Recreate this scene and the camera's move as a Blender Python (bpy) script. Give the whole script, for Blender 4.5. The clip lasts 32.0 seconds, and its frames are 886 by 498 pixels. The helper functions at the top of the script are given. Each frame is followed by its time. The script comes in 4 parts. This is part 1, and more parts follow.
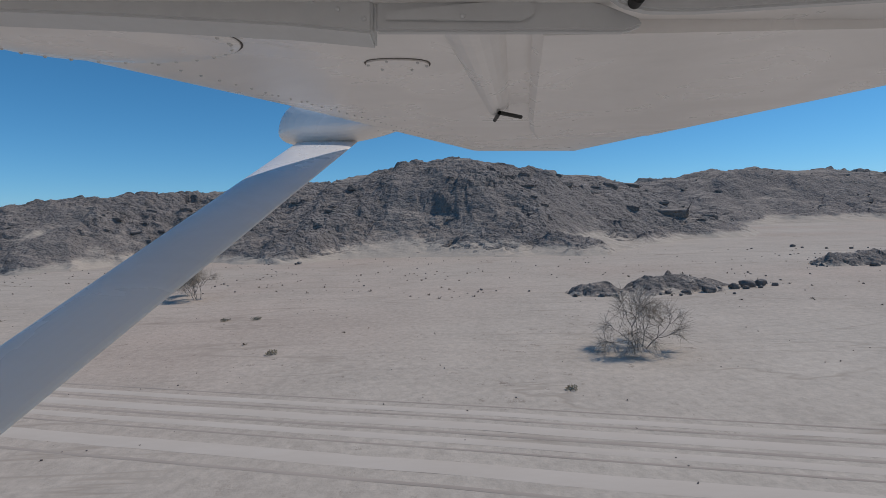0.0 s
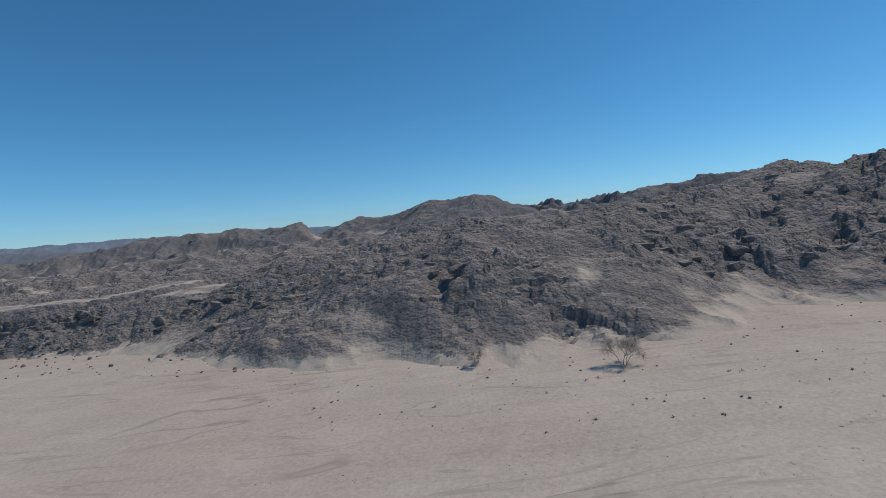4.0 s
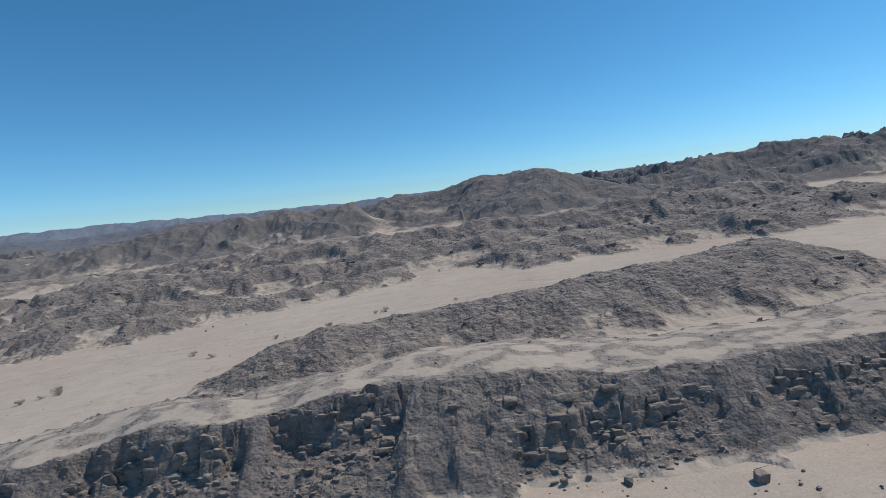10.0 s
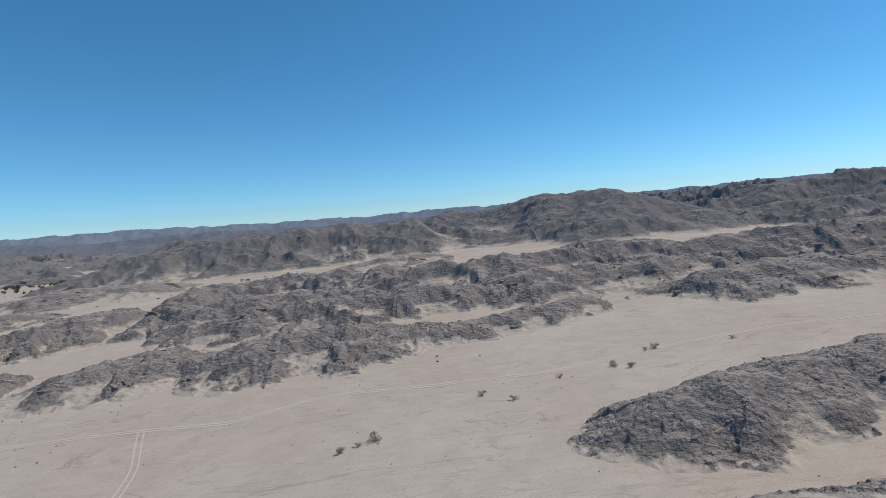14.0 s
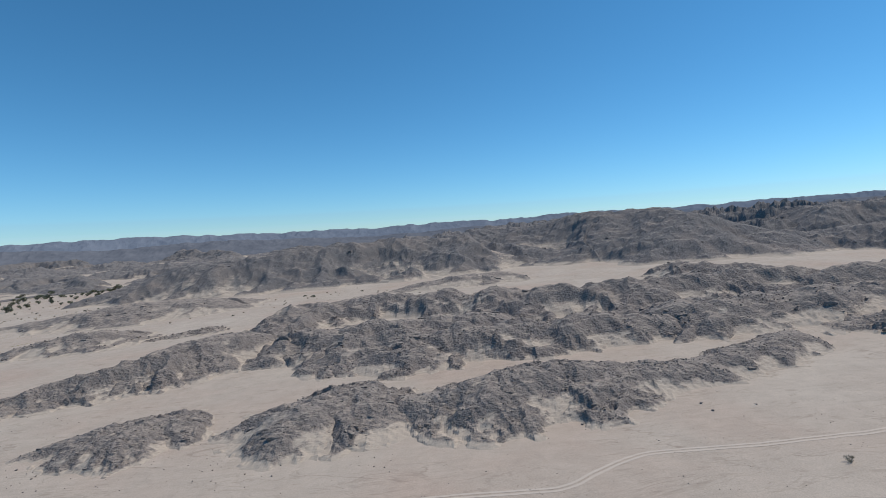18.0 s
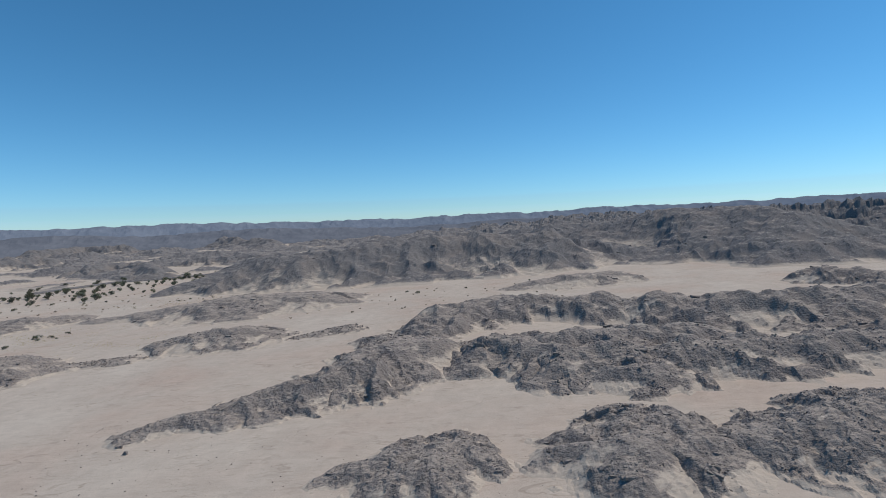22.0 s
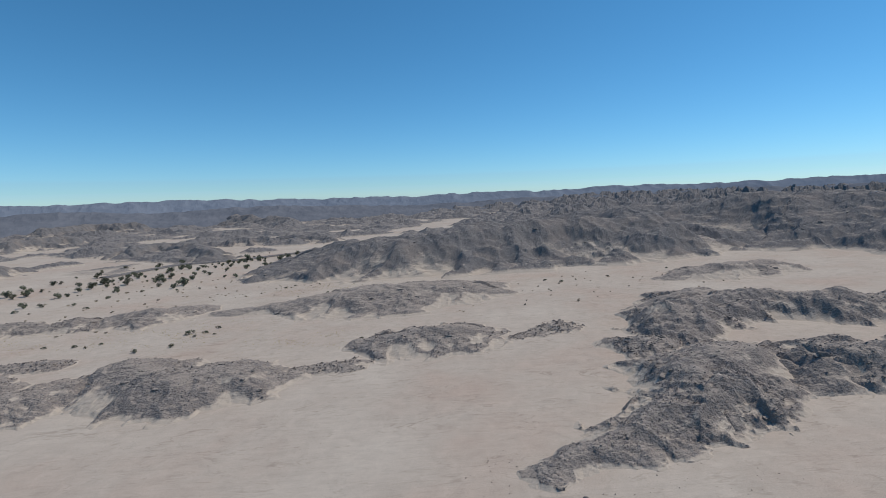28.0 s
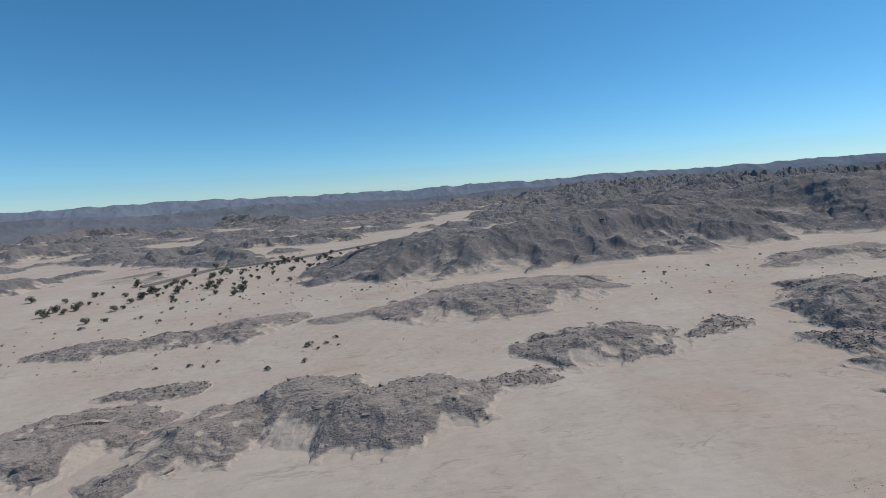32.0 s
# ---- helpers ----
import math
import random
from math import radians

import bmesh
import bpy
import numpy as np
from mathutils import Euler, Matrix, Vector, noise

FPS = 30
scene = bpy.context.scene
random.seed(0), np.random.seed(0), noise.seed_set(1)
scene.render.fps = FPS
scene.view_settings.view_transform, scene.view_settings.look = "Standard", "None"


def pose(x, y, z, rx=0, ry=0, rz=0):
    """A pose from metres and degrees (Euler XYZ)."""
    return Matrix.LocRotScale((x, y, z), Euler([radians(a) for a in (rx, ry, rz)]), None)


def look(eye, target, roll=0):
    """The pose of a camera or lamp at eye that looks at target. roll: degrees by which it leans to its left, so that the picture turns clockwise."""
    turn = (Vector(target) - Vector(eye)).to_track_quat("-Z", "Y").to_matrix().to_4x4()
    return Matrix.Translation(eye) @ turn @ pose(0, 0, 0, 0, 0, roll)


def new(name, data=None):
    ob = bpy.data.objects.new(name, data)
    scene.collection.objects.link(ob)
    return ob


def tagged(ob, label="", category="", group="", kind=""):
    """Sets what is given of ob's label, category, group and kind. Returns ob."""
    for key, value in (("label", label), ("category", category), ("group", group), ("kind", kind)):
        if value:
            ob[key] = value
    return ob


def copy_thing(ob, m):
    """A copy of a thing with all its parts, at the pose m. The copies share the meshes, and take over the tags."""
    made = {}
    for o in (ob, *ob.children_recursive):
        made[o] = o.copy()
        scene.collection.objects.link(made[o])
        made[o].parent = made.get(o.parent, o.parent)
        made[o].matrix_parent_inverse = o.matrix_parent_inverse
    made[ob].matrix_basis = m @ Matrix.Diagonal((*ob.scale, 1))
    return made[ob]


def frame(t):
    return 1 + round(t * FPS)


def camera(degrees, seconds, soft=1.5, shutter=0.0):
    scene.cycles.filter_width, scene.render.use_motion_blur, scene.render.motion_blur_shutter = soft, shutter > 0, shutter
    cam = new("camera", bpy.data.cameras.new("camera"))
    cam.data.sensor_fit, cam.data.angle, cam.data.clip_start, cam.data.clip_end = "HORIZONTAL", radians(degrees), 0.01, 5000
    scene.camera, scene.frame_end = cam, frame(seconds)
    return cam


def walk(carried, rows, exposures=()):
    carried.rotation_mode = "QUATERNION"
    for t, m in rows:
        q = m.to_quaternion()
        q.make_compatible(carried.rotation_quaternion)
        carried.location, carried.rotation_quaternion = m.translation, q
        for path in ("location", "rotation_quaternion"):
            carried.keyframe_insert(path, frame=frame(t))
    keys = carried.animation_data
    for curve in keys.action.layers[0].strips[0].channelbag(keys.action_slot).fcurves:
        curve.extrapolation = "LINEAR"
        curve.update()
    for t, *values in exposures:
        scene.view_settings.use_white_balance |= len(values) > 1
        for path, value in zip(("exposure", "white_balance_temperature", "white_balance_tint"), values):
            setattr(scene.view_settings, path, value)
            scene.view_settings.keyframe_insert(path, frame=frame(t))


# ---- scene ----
cam = camera(83.10, 32.0, soft=0.55)
PATH = [
    (0, 218.35, -56.20, 8.46, 86.59, 1.77, 1.90),
    (0.5, 202.14, -51.84, 9.44, 86.67, 2.07, 1.19),
    (1, 185.93, -47.46, 10.42, 87.11, 2.95, 0.71),
    (1.5, 169.74, -43.10, 11.42, 86.65, 3.86, 0.35),
    (2, 153.61, -38.72, 12.50, 84.97, 4.67, -0.31),
    (2.5, 137.53, -34.35, 13.67, 83.80, 5.13, -0.75),
    (3, 121.49, -29.99, 14.96, 84.61, 4.71, -0.53),
    (3.5, 105.44, -25.74, 16.40, 86.44, 4.46, 0.24),
    (4, 89.29, -21.66, 17.98, 87.49, 4.77, 1.44),
    (4.5, 73.58, -17.81, 19.63, 87.90, 4.88, 1.19),
    (6.5, 11.41, -2.96, 26.82, 88.23, 4.91, -1.89),
    (7, -4.08, 0.83, 28.62, 87.65, 6.28, -2.20),
    (7.5, -19.31, 4.76, 30.46, 87.08, 6.38, -2.00),
    (8, -34.26, 8.65, 32.28, 86.62, 6.15, -1.61),
    (8.5, -48.97, 12.47, 34.02, 85.97, 5.73, -1.24),
    (9, -63.45, 16.26, 35.68, 85.33, 6.09, -1.25),
    (9.5, -77.64, 20.10, 37.26, 84.80, 6.24, -1.47),
    (10, -91.63, 24.06, 38.81, 84.37, 6.28, -1.65),
    (10.5, -105.45, 27.99, 40.37, 84.09, 5.98, -1.80),
    (11, -119.15, 31.88, 41.95, 84.13, 5.55, -1.79),
    (11.5, -132.57, 35.52, 43.49, 85.15, 4.86, -1.97),
    (12, -145.90, 38.89, 44.96, 85.78, 5.20, -1.71),
    (12.5, -159.19, 42.08, 46.39, 85.11, 5.32, -1.67),
    (13, -172.70, 45.15, 47.83, 84.55, 5.42, -1.09),
    (13.5, -186.28, 48.12, 49.29, 84.98, 4.58, -0.80),
    (14, -200.02, 51.00, 50.76, 86.30, 4.44, -0.43),
    (14.5, -213.70, 53.79, 52.28, 86.42, 4.66, -0.74),
    (16.5, -266.11, 64.13, 59.64, 84.59, 5.03, -1.41),
    (17, -280.45, 67.35, 61.56, 85.19, 4.90, -1.30),
    (17.5, -295.03, 70.61, 63.46, 86.04, 4.29, -1.25),
    (18, -309.82, 73.83, 65.30, 87.67, 3.35, -0.95),
    (18.5, -324.69, 77.07, 67.08, 87.88, 3.16, -1.11),
    (19, -339.74, 80.44, 68.82, 86.95, 3.36, -1.24),
    (19.5, -354.83, 83.88, 70.49, 86.67, 2.56, -1.60),
    (20, -370.06, 87.36, 72.10, 86.30, 2.53, -0.49),
    (20.5, -385.39, 90.74, 73.64, 86.39, 2.43, -0.01),
    (21, -401.04, 93.91, 75.11, 86.59, 2.18, 0.82),
    (21.5, -416.89, 96.78, 76.51, 86.64, 1.94, 1.10),
    (22, -432.91, 99.36, 77.90, 86.72, 2.32, 1.35),
    (22.5, -449.17, 101.88, 79.33, 85.92, 2.59, 1.25),
    (23, -465.67, 104.53, 80.82, 85.34, 3.95, 0.93),
    (23.5, -482.35, 107.28, 82.34, 85.64, 3.38, 0.70),
    (24, -499.20, 110.19, 83.91, 85.64, 2.89, 0.35),
    (24.5, -516.22, 113.26, 85.52, 85.66, 2.60, 0.09),
    (25, -533.43, 116.46, 87.14, 85.43, 2.21, 0.16),
    (25.5, -550.80, 119.72, 88.75, 85.23, 1.91, -0.06),
    (27.5, -624.60, 133.78, 94.39, 84.04, 2.22, -0.29),
    (28, -643.30, 137.84, 95.50, 84.02, 1.95, -0.39),
    (28.5, -661.99, 142.00, 96.57, 83.75, 2.24, -0.73),
    (29, -680.63, 146.27, 97.59, 83.36, 2.58, -1.29),
    (29.5, -699.27, 150.73, 98.58, 82.94, 2.92, -1.91),
    (30, -717.94, 155.43, 99.56, 82.48, 3.22, -2.41),
    (30.5, -736.67, 160.39, 100.52, 82.37, 3.78, -2.85),
    (31, -755.46, 165.53, 101.49, 82.53, 3.88, -2.99),
    (31.5, -774.28, 170.79, 102.46, 82.87, 4.03, -3.11),
    (32, -793.13, 176.09, 103.44, 83.06, 3.72, -3.07),
]
walk(cam, [(t, pose(*p)) for t, *p in PATH], exposures=[(0, -0.52, 6200, 11), (2.5, -0.50, 6250, 11), (6, -0.30, 6500, 10), (9, -0.24, 6500, 10), (11.5, -0.12, 6500, 10), (32, -0.24, 6500, 10)])

# ---- daylight: high sun ahead of the flight line, clear desert sky ----
SUN_AZ, SUN_EL = 72.0, 53.0            # degrees: azimuth from +y towards +x, height
world = bpy.data.worlds.new("desert_sky")
scene.world = world
world.use_nodes = True
wn = world.node_tree.nodes
sky = wn.new("ShaderNodeTexSky")
sky.sky_type = "NISHITA"
sky.sun_disc = False
sky.sun_elevation = radians(SUN_EL)
sky.sun_rotation = radians(SUN_AZ)
sky.altitude, sky.air_density, sky.dust_density, sky.ozone_density = 1500, 1.0, 0.0, 2.5
sat = wn.new("ShaderNodeHueSaturation")
sat.inputs["Saturation"].default_value = 1.12
sat.inputs["Hue"].default_value = 0.475
tint = wn.new("ShaderNodeMix")
tint.data_type, tint.blend_type = "RGBA", "MULTIPLY"
tint.inputs[0].default_value, tint.inputs[7].default_value = 1.0, (0.68, 1.02, 1.36, 1)
world.node_tree.links.new(sky.outputs[0], sat.inputs["Color"])
world.node_tree.links.new(sat.outputs[0], tint.inputs[6])
world.node_tree.links.new(tint.outputs[2], wn["Background"].inputs[0])
wn["Background"].inputs[1].default_value = 0.096
sun_data = bpy.data.lights.new("sun", "SUN")
sun_data.energy, sun_data.angle, sun_data.color = 3.5, radians(0.5), (1.0, 0.885, 0.76)
sun = new("sun", sun_data)
az, el = radians(SUN_AZ), radians(SUN_EL)
to_sun = Vector((math.sin(az) * math.cos(el), math.cos(az) * math.cos(el), math.sin(el)))
sun.matrix_world = look(to_sun * 500, (0, 0, 0))

# ---- materials ----


def material(name):
    m = bpy.data.materials.new(name)
    m.use_nodes = True
    return m, m.node_tree.nodes, m.node_tree.links, m.node_tree.nodes["Principled BSDF"]


def tex_noise(n, l, scale, detail=6, rough=0.6, vec=None, dist=0.0):
    t = n.new("ShaderNodeTexNoise")
    t.inputs["Scale"].default_value, t.inputs["Detail"].default_value = scale, detail
    t.inputs["Roughness"].default_value, t.inputs["Distortion"].default_value = rough, dist
    if vec is not None:
        l.new(vec, t.inputs["Vector"])
    return t.outputs[0]


def ramp(n, l, src, stops):
    r = n.new("ShaderNodeValToRGB")
    while len(r.color_ramp.elements) < len(stops):
        r.color_ramp.elements.new(0.5)
    for e, (p, c) in zip(r.color_ramp.elements, stops):
        e.position = p
        e.color = (*c, 1) if len(c) == 3 else c
    l.new(src, r.inputs[0])
    return r.outputs[0]


def grey(v):
    return (v, v, v)


def mixed(n, l, fac, a, b, mode="MIX"):
    m = n.new("ShaderNodeMix")
    m.data_type, m.blend_type = "RGBA", mode
    for sock, v in ((m.inputs[0], fac), (m.inputs[6], a), (m.inputs[7], b)):
        if isinstance(v, (int, float)):
            sock.default_value = v
        elif isinstance(v, tuple):
            sock.default_value = (*v, 1)
        else:
            l.new(v, sock)
    return m.outputs[2]


def calc(n, l, op, a, b=None, c=None):
    m = n.new("ShaderNodeMath")
    m.operation = op
    for sock, v in zip(m.inputs, (a, b, c)):
        if v is None:
            continue
        if isinstance(v, (int, float)):
            sock.default_value = v
        else:
            l.new(v, sock)
    return m.outputs[0]


def place(n, l, scale=(1, 1, 1), turn=0.0):
    g = n.new("ShaderNodeNewGeometry")
    mp = n.new("ShaderNodeMapping")
    mp.inputs["Scale"].default_value = scale
    mp.inputs["Rotation"].default_value = (0, 0, turn)
    l.new(g.outputs["Position"], mp.inputs["Vector"])
    return mp.outputs[0]


def bump(n, l, height, strength, distance, out=None):
    b = n.new("ShaderNodeBump")
    b.inputs["Strength"].default_value, b.inputs["Distance"].default_value = strength, distance
    l.new(height, b.inputs["Height"])
    if out is not None:
        l.new(out, b.inputs["Normal"])
    return b.outputs[0]


def sand_material():
    m, n, l, p = material("desert_sand")
    pos = place(n, l)
    broad = tex_noise(n, l, 0.012, 4, 0.55, pos)
    mid = tex_noise(n, l, 0.11, 5, 0.6, pos, 0.6)
    fine = tex_noise(n, l, 2.2, 5, 0.7, pos)
    long_pos = place(n, l, (0.05, 0.9, 1), 0.25)
    streak = tex_noise(n, l, 0.6, 6, 0.62, long_pos, 0.4)
    base = ramp(n, l, broad, [(0.3, (0.465, 0.378, 0.308)), (0.5, (0.475, 0.412, 0.342)), (0.7, (0.515, 0.457, 0.382))])
    c = mixed(n, l, 0.28, base, ramp(n, l, mid, [(0.3, grey(0.36)), (0.7, grey(0.62))]), "OVERLAY")
    c = mixed(n, l, 0.10, c, ramp(n, l, streak, [(0.32, grey(0.3)), (0.55, grey(0.55)), (0.75, grey(0.6))]), "OVERLAY")
    c = mixed(n, l, 0.38, c, ramp(n, l, fine, [(0.3, grey(0.3)), (0.7, grey(0.68))]), "OVERLAY")
    speck = ramp(n, l, tex_noise(n, l, 0.8, 8, 0.8, pos), [(0.59, grey(0.0)), (0.65, grey(1.0))])
    gate = ramp(n, l, tex_noise(n, l, 0.03, 3, 0.5, pos), [(0.42, grey(0.0)), (0.62, grey(0.75))])
    c = mixed(n, l, calc(n, l, "MULTIPLY", speck, gate), c, (0.20, 0.165, 0.13))
    # dry rills: thin wandering lines left by the last flood, along the fall of the ground
    nb = bump(n, l, streak, 0.35, 0.2)
    for size, stretch, cut, deep in ((0.045, 0.30, 0.010, 0.75), (0.12, 0.22, 0.016, 0.5)):
        wander = tex_noise(n, l, size, 5, 0.55, place(n, l, (stretch, 1, 1), 0.2), 0.7)
        line = ramp(n, l, calc(n, l, "ABSOLUTE", calc(n, l, "SUBTRACT", wander, 0.5), 0.0), [(0.0, grey(1.0)), (cut, grey(0.0))])
        some = ramp(n, l, tex_noise(n, l, size * 0.8, 3, 0.5, pos), [(0.46, grey(0.0)), (0.58, grey(deep))])
        line = calc(n, l, "MULTIPLY", calc(n, l, "MULTIPLY", line, some), ramp(n, l, fine, [(0.3, grey(0.3)), (0.6, grey(1.0))]))
        c = mixed(n, l, line, c, (0.27, 0.222, 0.175))
        nb = bump(n, l, calc(n, l, "MULTIPLY", line, -1.0), 0.5, 0.12, nb)
    l.new(c, p.inputs["Base Color"])
    p.inputs["Roughness"].default_value = 0.95
    p.inputs["Specular IOR Level"].default_value = 0.15
    l.new(bump(n, l, fine, 0.6, 0.07, nb), p.inputs["Normal"])
    return m


def rock_material(name, dark, mid_c, light, dusty):
    """Weathered rock; blown sand lies where the relief lets it rest (attribute drift) and on level ledges."""
    m, n, l, p = material(name)
    pos = place(n, l)
    broad = tex_noise(n, l, 0.03, 5, 0.6, pos)
    grain = tex_noise(n, l, 0.3, 8, 0.7, pos)
    fine = tex_noise(n, l, 2.2, 6, 0.75, pos)
    beds = tex_noise(n, l, 0.5, 6, 0.65, place(n, l, (0.22, 1.0, 1.6), 0.25), 0.5)
    base = ramp(n, l, grain, [(0.25, dark), (0.5, mid_c), (0.75, light)])
    base = mixed(n, l, 0.30, base, ramp(n, l, broad, [(0.3, (0.40, 0.37, 0.36)), (0.7, (0.62, 0.60, 0.56))]), "OVERLAY")
    base = mixed(n, l, 0.26, base, ramp(n, l, beds, [(0.3, grey(0.25)), (0.6, grey(0.62))]), "OVERLAY")
    base = mixed(n, l, 0.24, base, ramp(n, l, fine, [(0.25, grey(0.25)), (0.7, grey(0.7))]), "OVERLAY")
    # loose blocks: each with its own tone, dark gaps between them
    v1 = n.new("ShaderNodeTexVoronoi")
    v1.inputs["Scale"].default_value = 0.55
    v1.inputs["Randomness"].default_value = 1.0
    l.new(place(n, l, (1, 1.2, 1.3), 0.3), v1.inputs["Vector"])
    v2 = n.new("ShaderNodeTexVoronoi")
    v2.inputs["Scale"].default_value = 1.5
    l.new(place(n, l, (1, 1.2, 1.3), 0.9), v2.inputs["Vector"])
    rubble = calc(n, l, "MULTIPLY", calc(n, l, "ADD", calc(n, l, "MULTIPLY", v1.outputs["Distance"], 1.0), calc(n, l, "MULTIPLY", v2.outputs["Distance"], 0.45)), -1.0)
    tone = n.new("ShaderNodeSeparateColor")
    l.new(v1.outputs["Color"], tone.inputs[0])
    base = mixed(n, l, 0.32, base, ramp(n, l, tone.outputs[0], [(0.0, grey(0.36)), (1.0, grey(0.66))]), "OVERLAY")
    sc = n.new("ShaderNodeAttribute")
    sc.attribute_name = "scree"
    gravel = mixed(n, l, ramp(n, l, fine, [(0.35, grey(0.0)), (0.65, grey(1.0))]), (0.180, 0.161, 0.147), (0.275, 0.245, 0.220))
    base = mixed(n, l, calc(n, l, "MULTIPLY", sc.outputs["Fac"], 0.75), base, gravel)
    geo = n.new("ShaderNodeNewGeometry")
    sep = n.new("ShaderNodeSeparateXYZ")
    l.new(geo.outputs["Normal"], sep.inputs[0])
    at = n.new("ShaderNodeAttribute")
    at.attribute_name = "drift"
    flat = ramp(n, l, calc(n, l, "ADD", sep.outputs[2], calc(n, l, "MULTIPLY", calc(n, l, "SUBTRACT", grain, 0.5), 0.3)), [(dusty, grey(0.0)), (min(1.0, dusty + 0.14), grey(0.45))])
    lie = calc(n, l, "ADD", calc(n, l, "MULTIPLY", at.outputs["Fac"], 1.15), calc(n, l, "MULTIPLY", calc(n, l, "SUBTRACT", grain, 0.5), 0.8))
    steep = ramp(n, l, sep.outputs[2], [(0.55, grey(0.0)), (0.88, grey(1.0))])
    lie = calc(n, l, "MULTIPLY", ramp(n, l, lie, [(0.28, grey(0.0)), (0.72, grey(1.0))]), steep)
    cover = calc(n, l, "MAXIMUM", flat, lie)
    c = mixed(n, l, cover, base, mixed(n, l, fine, (0.415, 0.357, 0.292), (0.495, 0.431, 0.355)))
    l.new(c, p.inputs["Base Color"])
    p.inputs["Roughness"].default_value = 0.92
    p.inputs["Specular IOR Level"].default_value = 0.2
    bareness = calc(n, l, "SUBTRACT", 1.0, calc(n, l, "MULTIPLY", cover, 0.85))
    nb = None
    for height, strength, distance in ((grain, 0.6, 0.8), (beds, 0.6, 0.6), (rubble, 0.95, 0.6), (fine, 0.9, 0.25)):
        bm = n.new("ShaderNodeBump")
        bm.inputs["Distance"].default_value = distance
        l.new(calc(n, l, "MULTIPLY", bareness, strength), bm.inputs["Strength"])
        l.new(height, bm.inputs["Height"])
        if nb is not None:
            l.new(nb, bm.inputs["Normal"])
        nb = bm.outputs[0]
    l.new(nb, p.inputs["Normal"])
    return m


SAND = sand_material()
ROCK = rock_material("grey_brown_schist", (0.150, 0.137, 0.129), (0.215, 0.196, 0.183), (0.285, 0.260, 0.241), 0.88)
# far rock is toned cooler: distance haze put into its base colour
ROCK_FAR = rock_material("far_haze_grey_rock", (0.125, 0.122, 0.122), (0.172, 0.168, 0.167), (0.225, 0.218, 0.213), 0.97)

# ---- relief ----


def hash2(ix, iy, seed):
    h = (ix.astype(np.int64) * 374761393 + iy.astype(np.int64) * 668265263 + seed * 974634777) & 0xFFFFFFFF
    h = ((h ^ (h >> 13)) * 1274126177) & 0xFFFFFFFF
    h = ((h ^ (h >> 16)) * 2246822519) & 0xFFFFFFFF
    return ((h ^ (h >> 15)) & 0xFFFFFF) / float(0xFFFFFF)


def vnoise(x, y, seed):
    """Gradient noise, about -1 to 1."""
    ix, iy = np.floor(x), np.floor(y)
    fx, fy = x - ix, y - iy
    ux, uy = fx * fx * fx * (fx * (fx * 6 - 15) + 10), fy * fy * fy * (fy * (fy * 6 - 15) + 10)
    out = []
    for dx, dy in ((0, 0), (1, 0), (0, 1), (1, 1)):
        a = hash2(ix + dx, iy + dy, seed) * 2 * np.pi
        out.append(np.cos(a) * (fx - dx) + np.sin(a) * (fy - dy))
    a = out[0] + (out[1] - out[0]) * ux
    b = out[2] + (out[3] - out[2]) * ux
    return (a + (b - a) * uy) * 1.5


def fbm(x, y, octaves, seed, gain=0.5):
    s, amp, tot = 0.0, 1.0, 0.0
    for k in range(octaves):
        s = s + amp * vnoise(x * 2 ** k + 17.3 * k, y * 2 ** k - 9.1 * k, seed + k)
        tot += amp
        amp *= gain
    return s / tot


def ridged(x, y, octaves, seed, gain=0.55):
    s, amp, tot, w = 0.0, 1.0, 0.0, 1.0
    for k in range(octaves):
        v = (1 - np.abs(vnoise(x * 2 ** k + 5.7 * k, y * 2 ** k + 3.3 * k, seed + k))) ** 2
        s = s + amp * v * w
        w = np.clip(v * 1.6, 0, 1)
        tot += amp
        amp *= gain
    return s / tot


def line_y(x):
    """The y of the ground under the flight line."""
    return -56 - 0.2295 * (x - 218)


def sand_z(x, y):
    t = np.clip((x + 1012) / 1153, 0, 1)
    base = -4.84 + 0.034 * (-1012 + 1153 * t)
    return base + 0.9 * fbm(x / 140, y / 140, 3, 11) + 0.12 * fbm(x / 18, y / 18, 3, 31)


def sheet(name, X, Y, Z, mat, keep=None, smooth=False, values=None, more=None):
    ny, nx = X.shape
    idx = np.arange(nx * ny).reshape(ny, nx)
    q = np.stack([idx[:-1, :-1], idx[:-1, 1:], idx[1:, 1:], idx[1:, :-1]], -1).reshape(-1, 4)
    co = np.stack([X, Y, Z], -1).reshape(-1, 3)
    if keep is not None:
        k = keep.reshape(-1)
        q = q[k[q].any(1)]
        used = np.zeros(len(co), bool)
        used[q.ravel()] = True
        renum = np.cumsum(used) - 1
        q, co = renum[q], co[used]
        if values is not None:
            values = values.reshape(-1)[used]
        if more is not None:
            more = more.reshape(-1)[used]
    me = bpy.data.meshes.new(name)
    me.vertices.add(len(co))
    me.vertices.foreach_set("co", co.astype(np.float32).ravel())
    me.loops.add(len(q) * 4)
    me.loops.foreach_set("vertex_index", q.astype(np.int32).ravel())
    me.polygons.add(len(q))
    me.polygons.foreach_set("loop_start", np.arange(0, len(q) * 4, 4, dtype=np.int32))
    me.polygons.foreach_set("use_smooth", np.full(len(q), smooth))
    me.update(calc_edges=True)
    me.validate()
    me.materials.append(mat)
    if values is not None:
        at = me.attributes.new("drift", "FLOAT", "POINT")
        at.data.foreach_set("value", values.astype(np.float32).ravel())
    if more is not None:
        at = me.attributes.new("scree", "FLOAT", "POINT")
        at.data.foreach_set("value", more.astype(np.float32).ravel())
    return new(name, me)


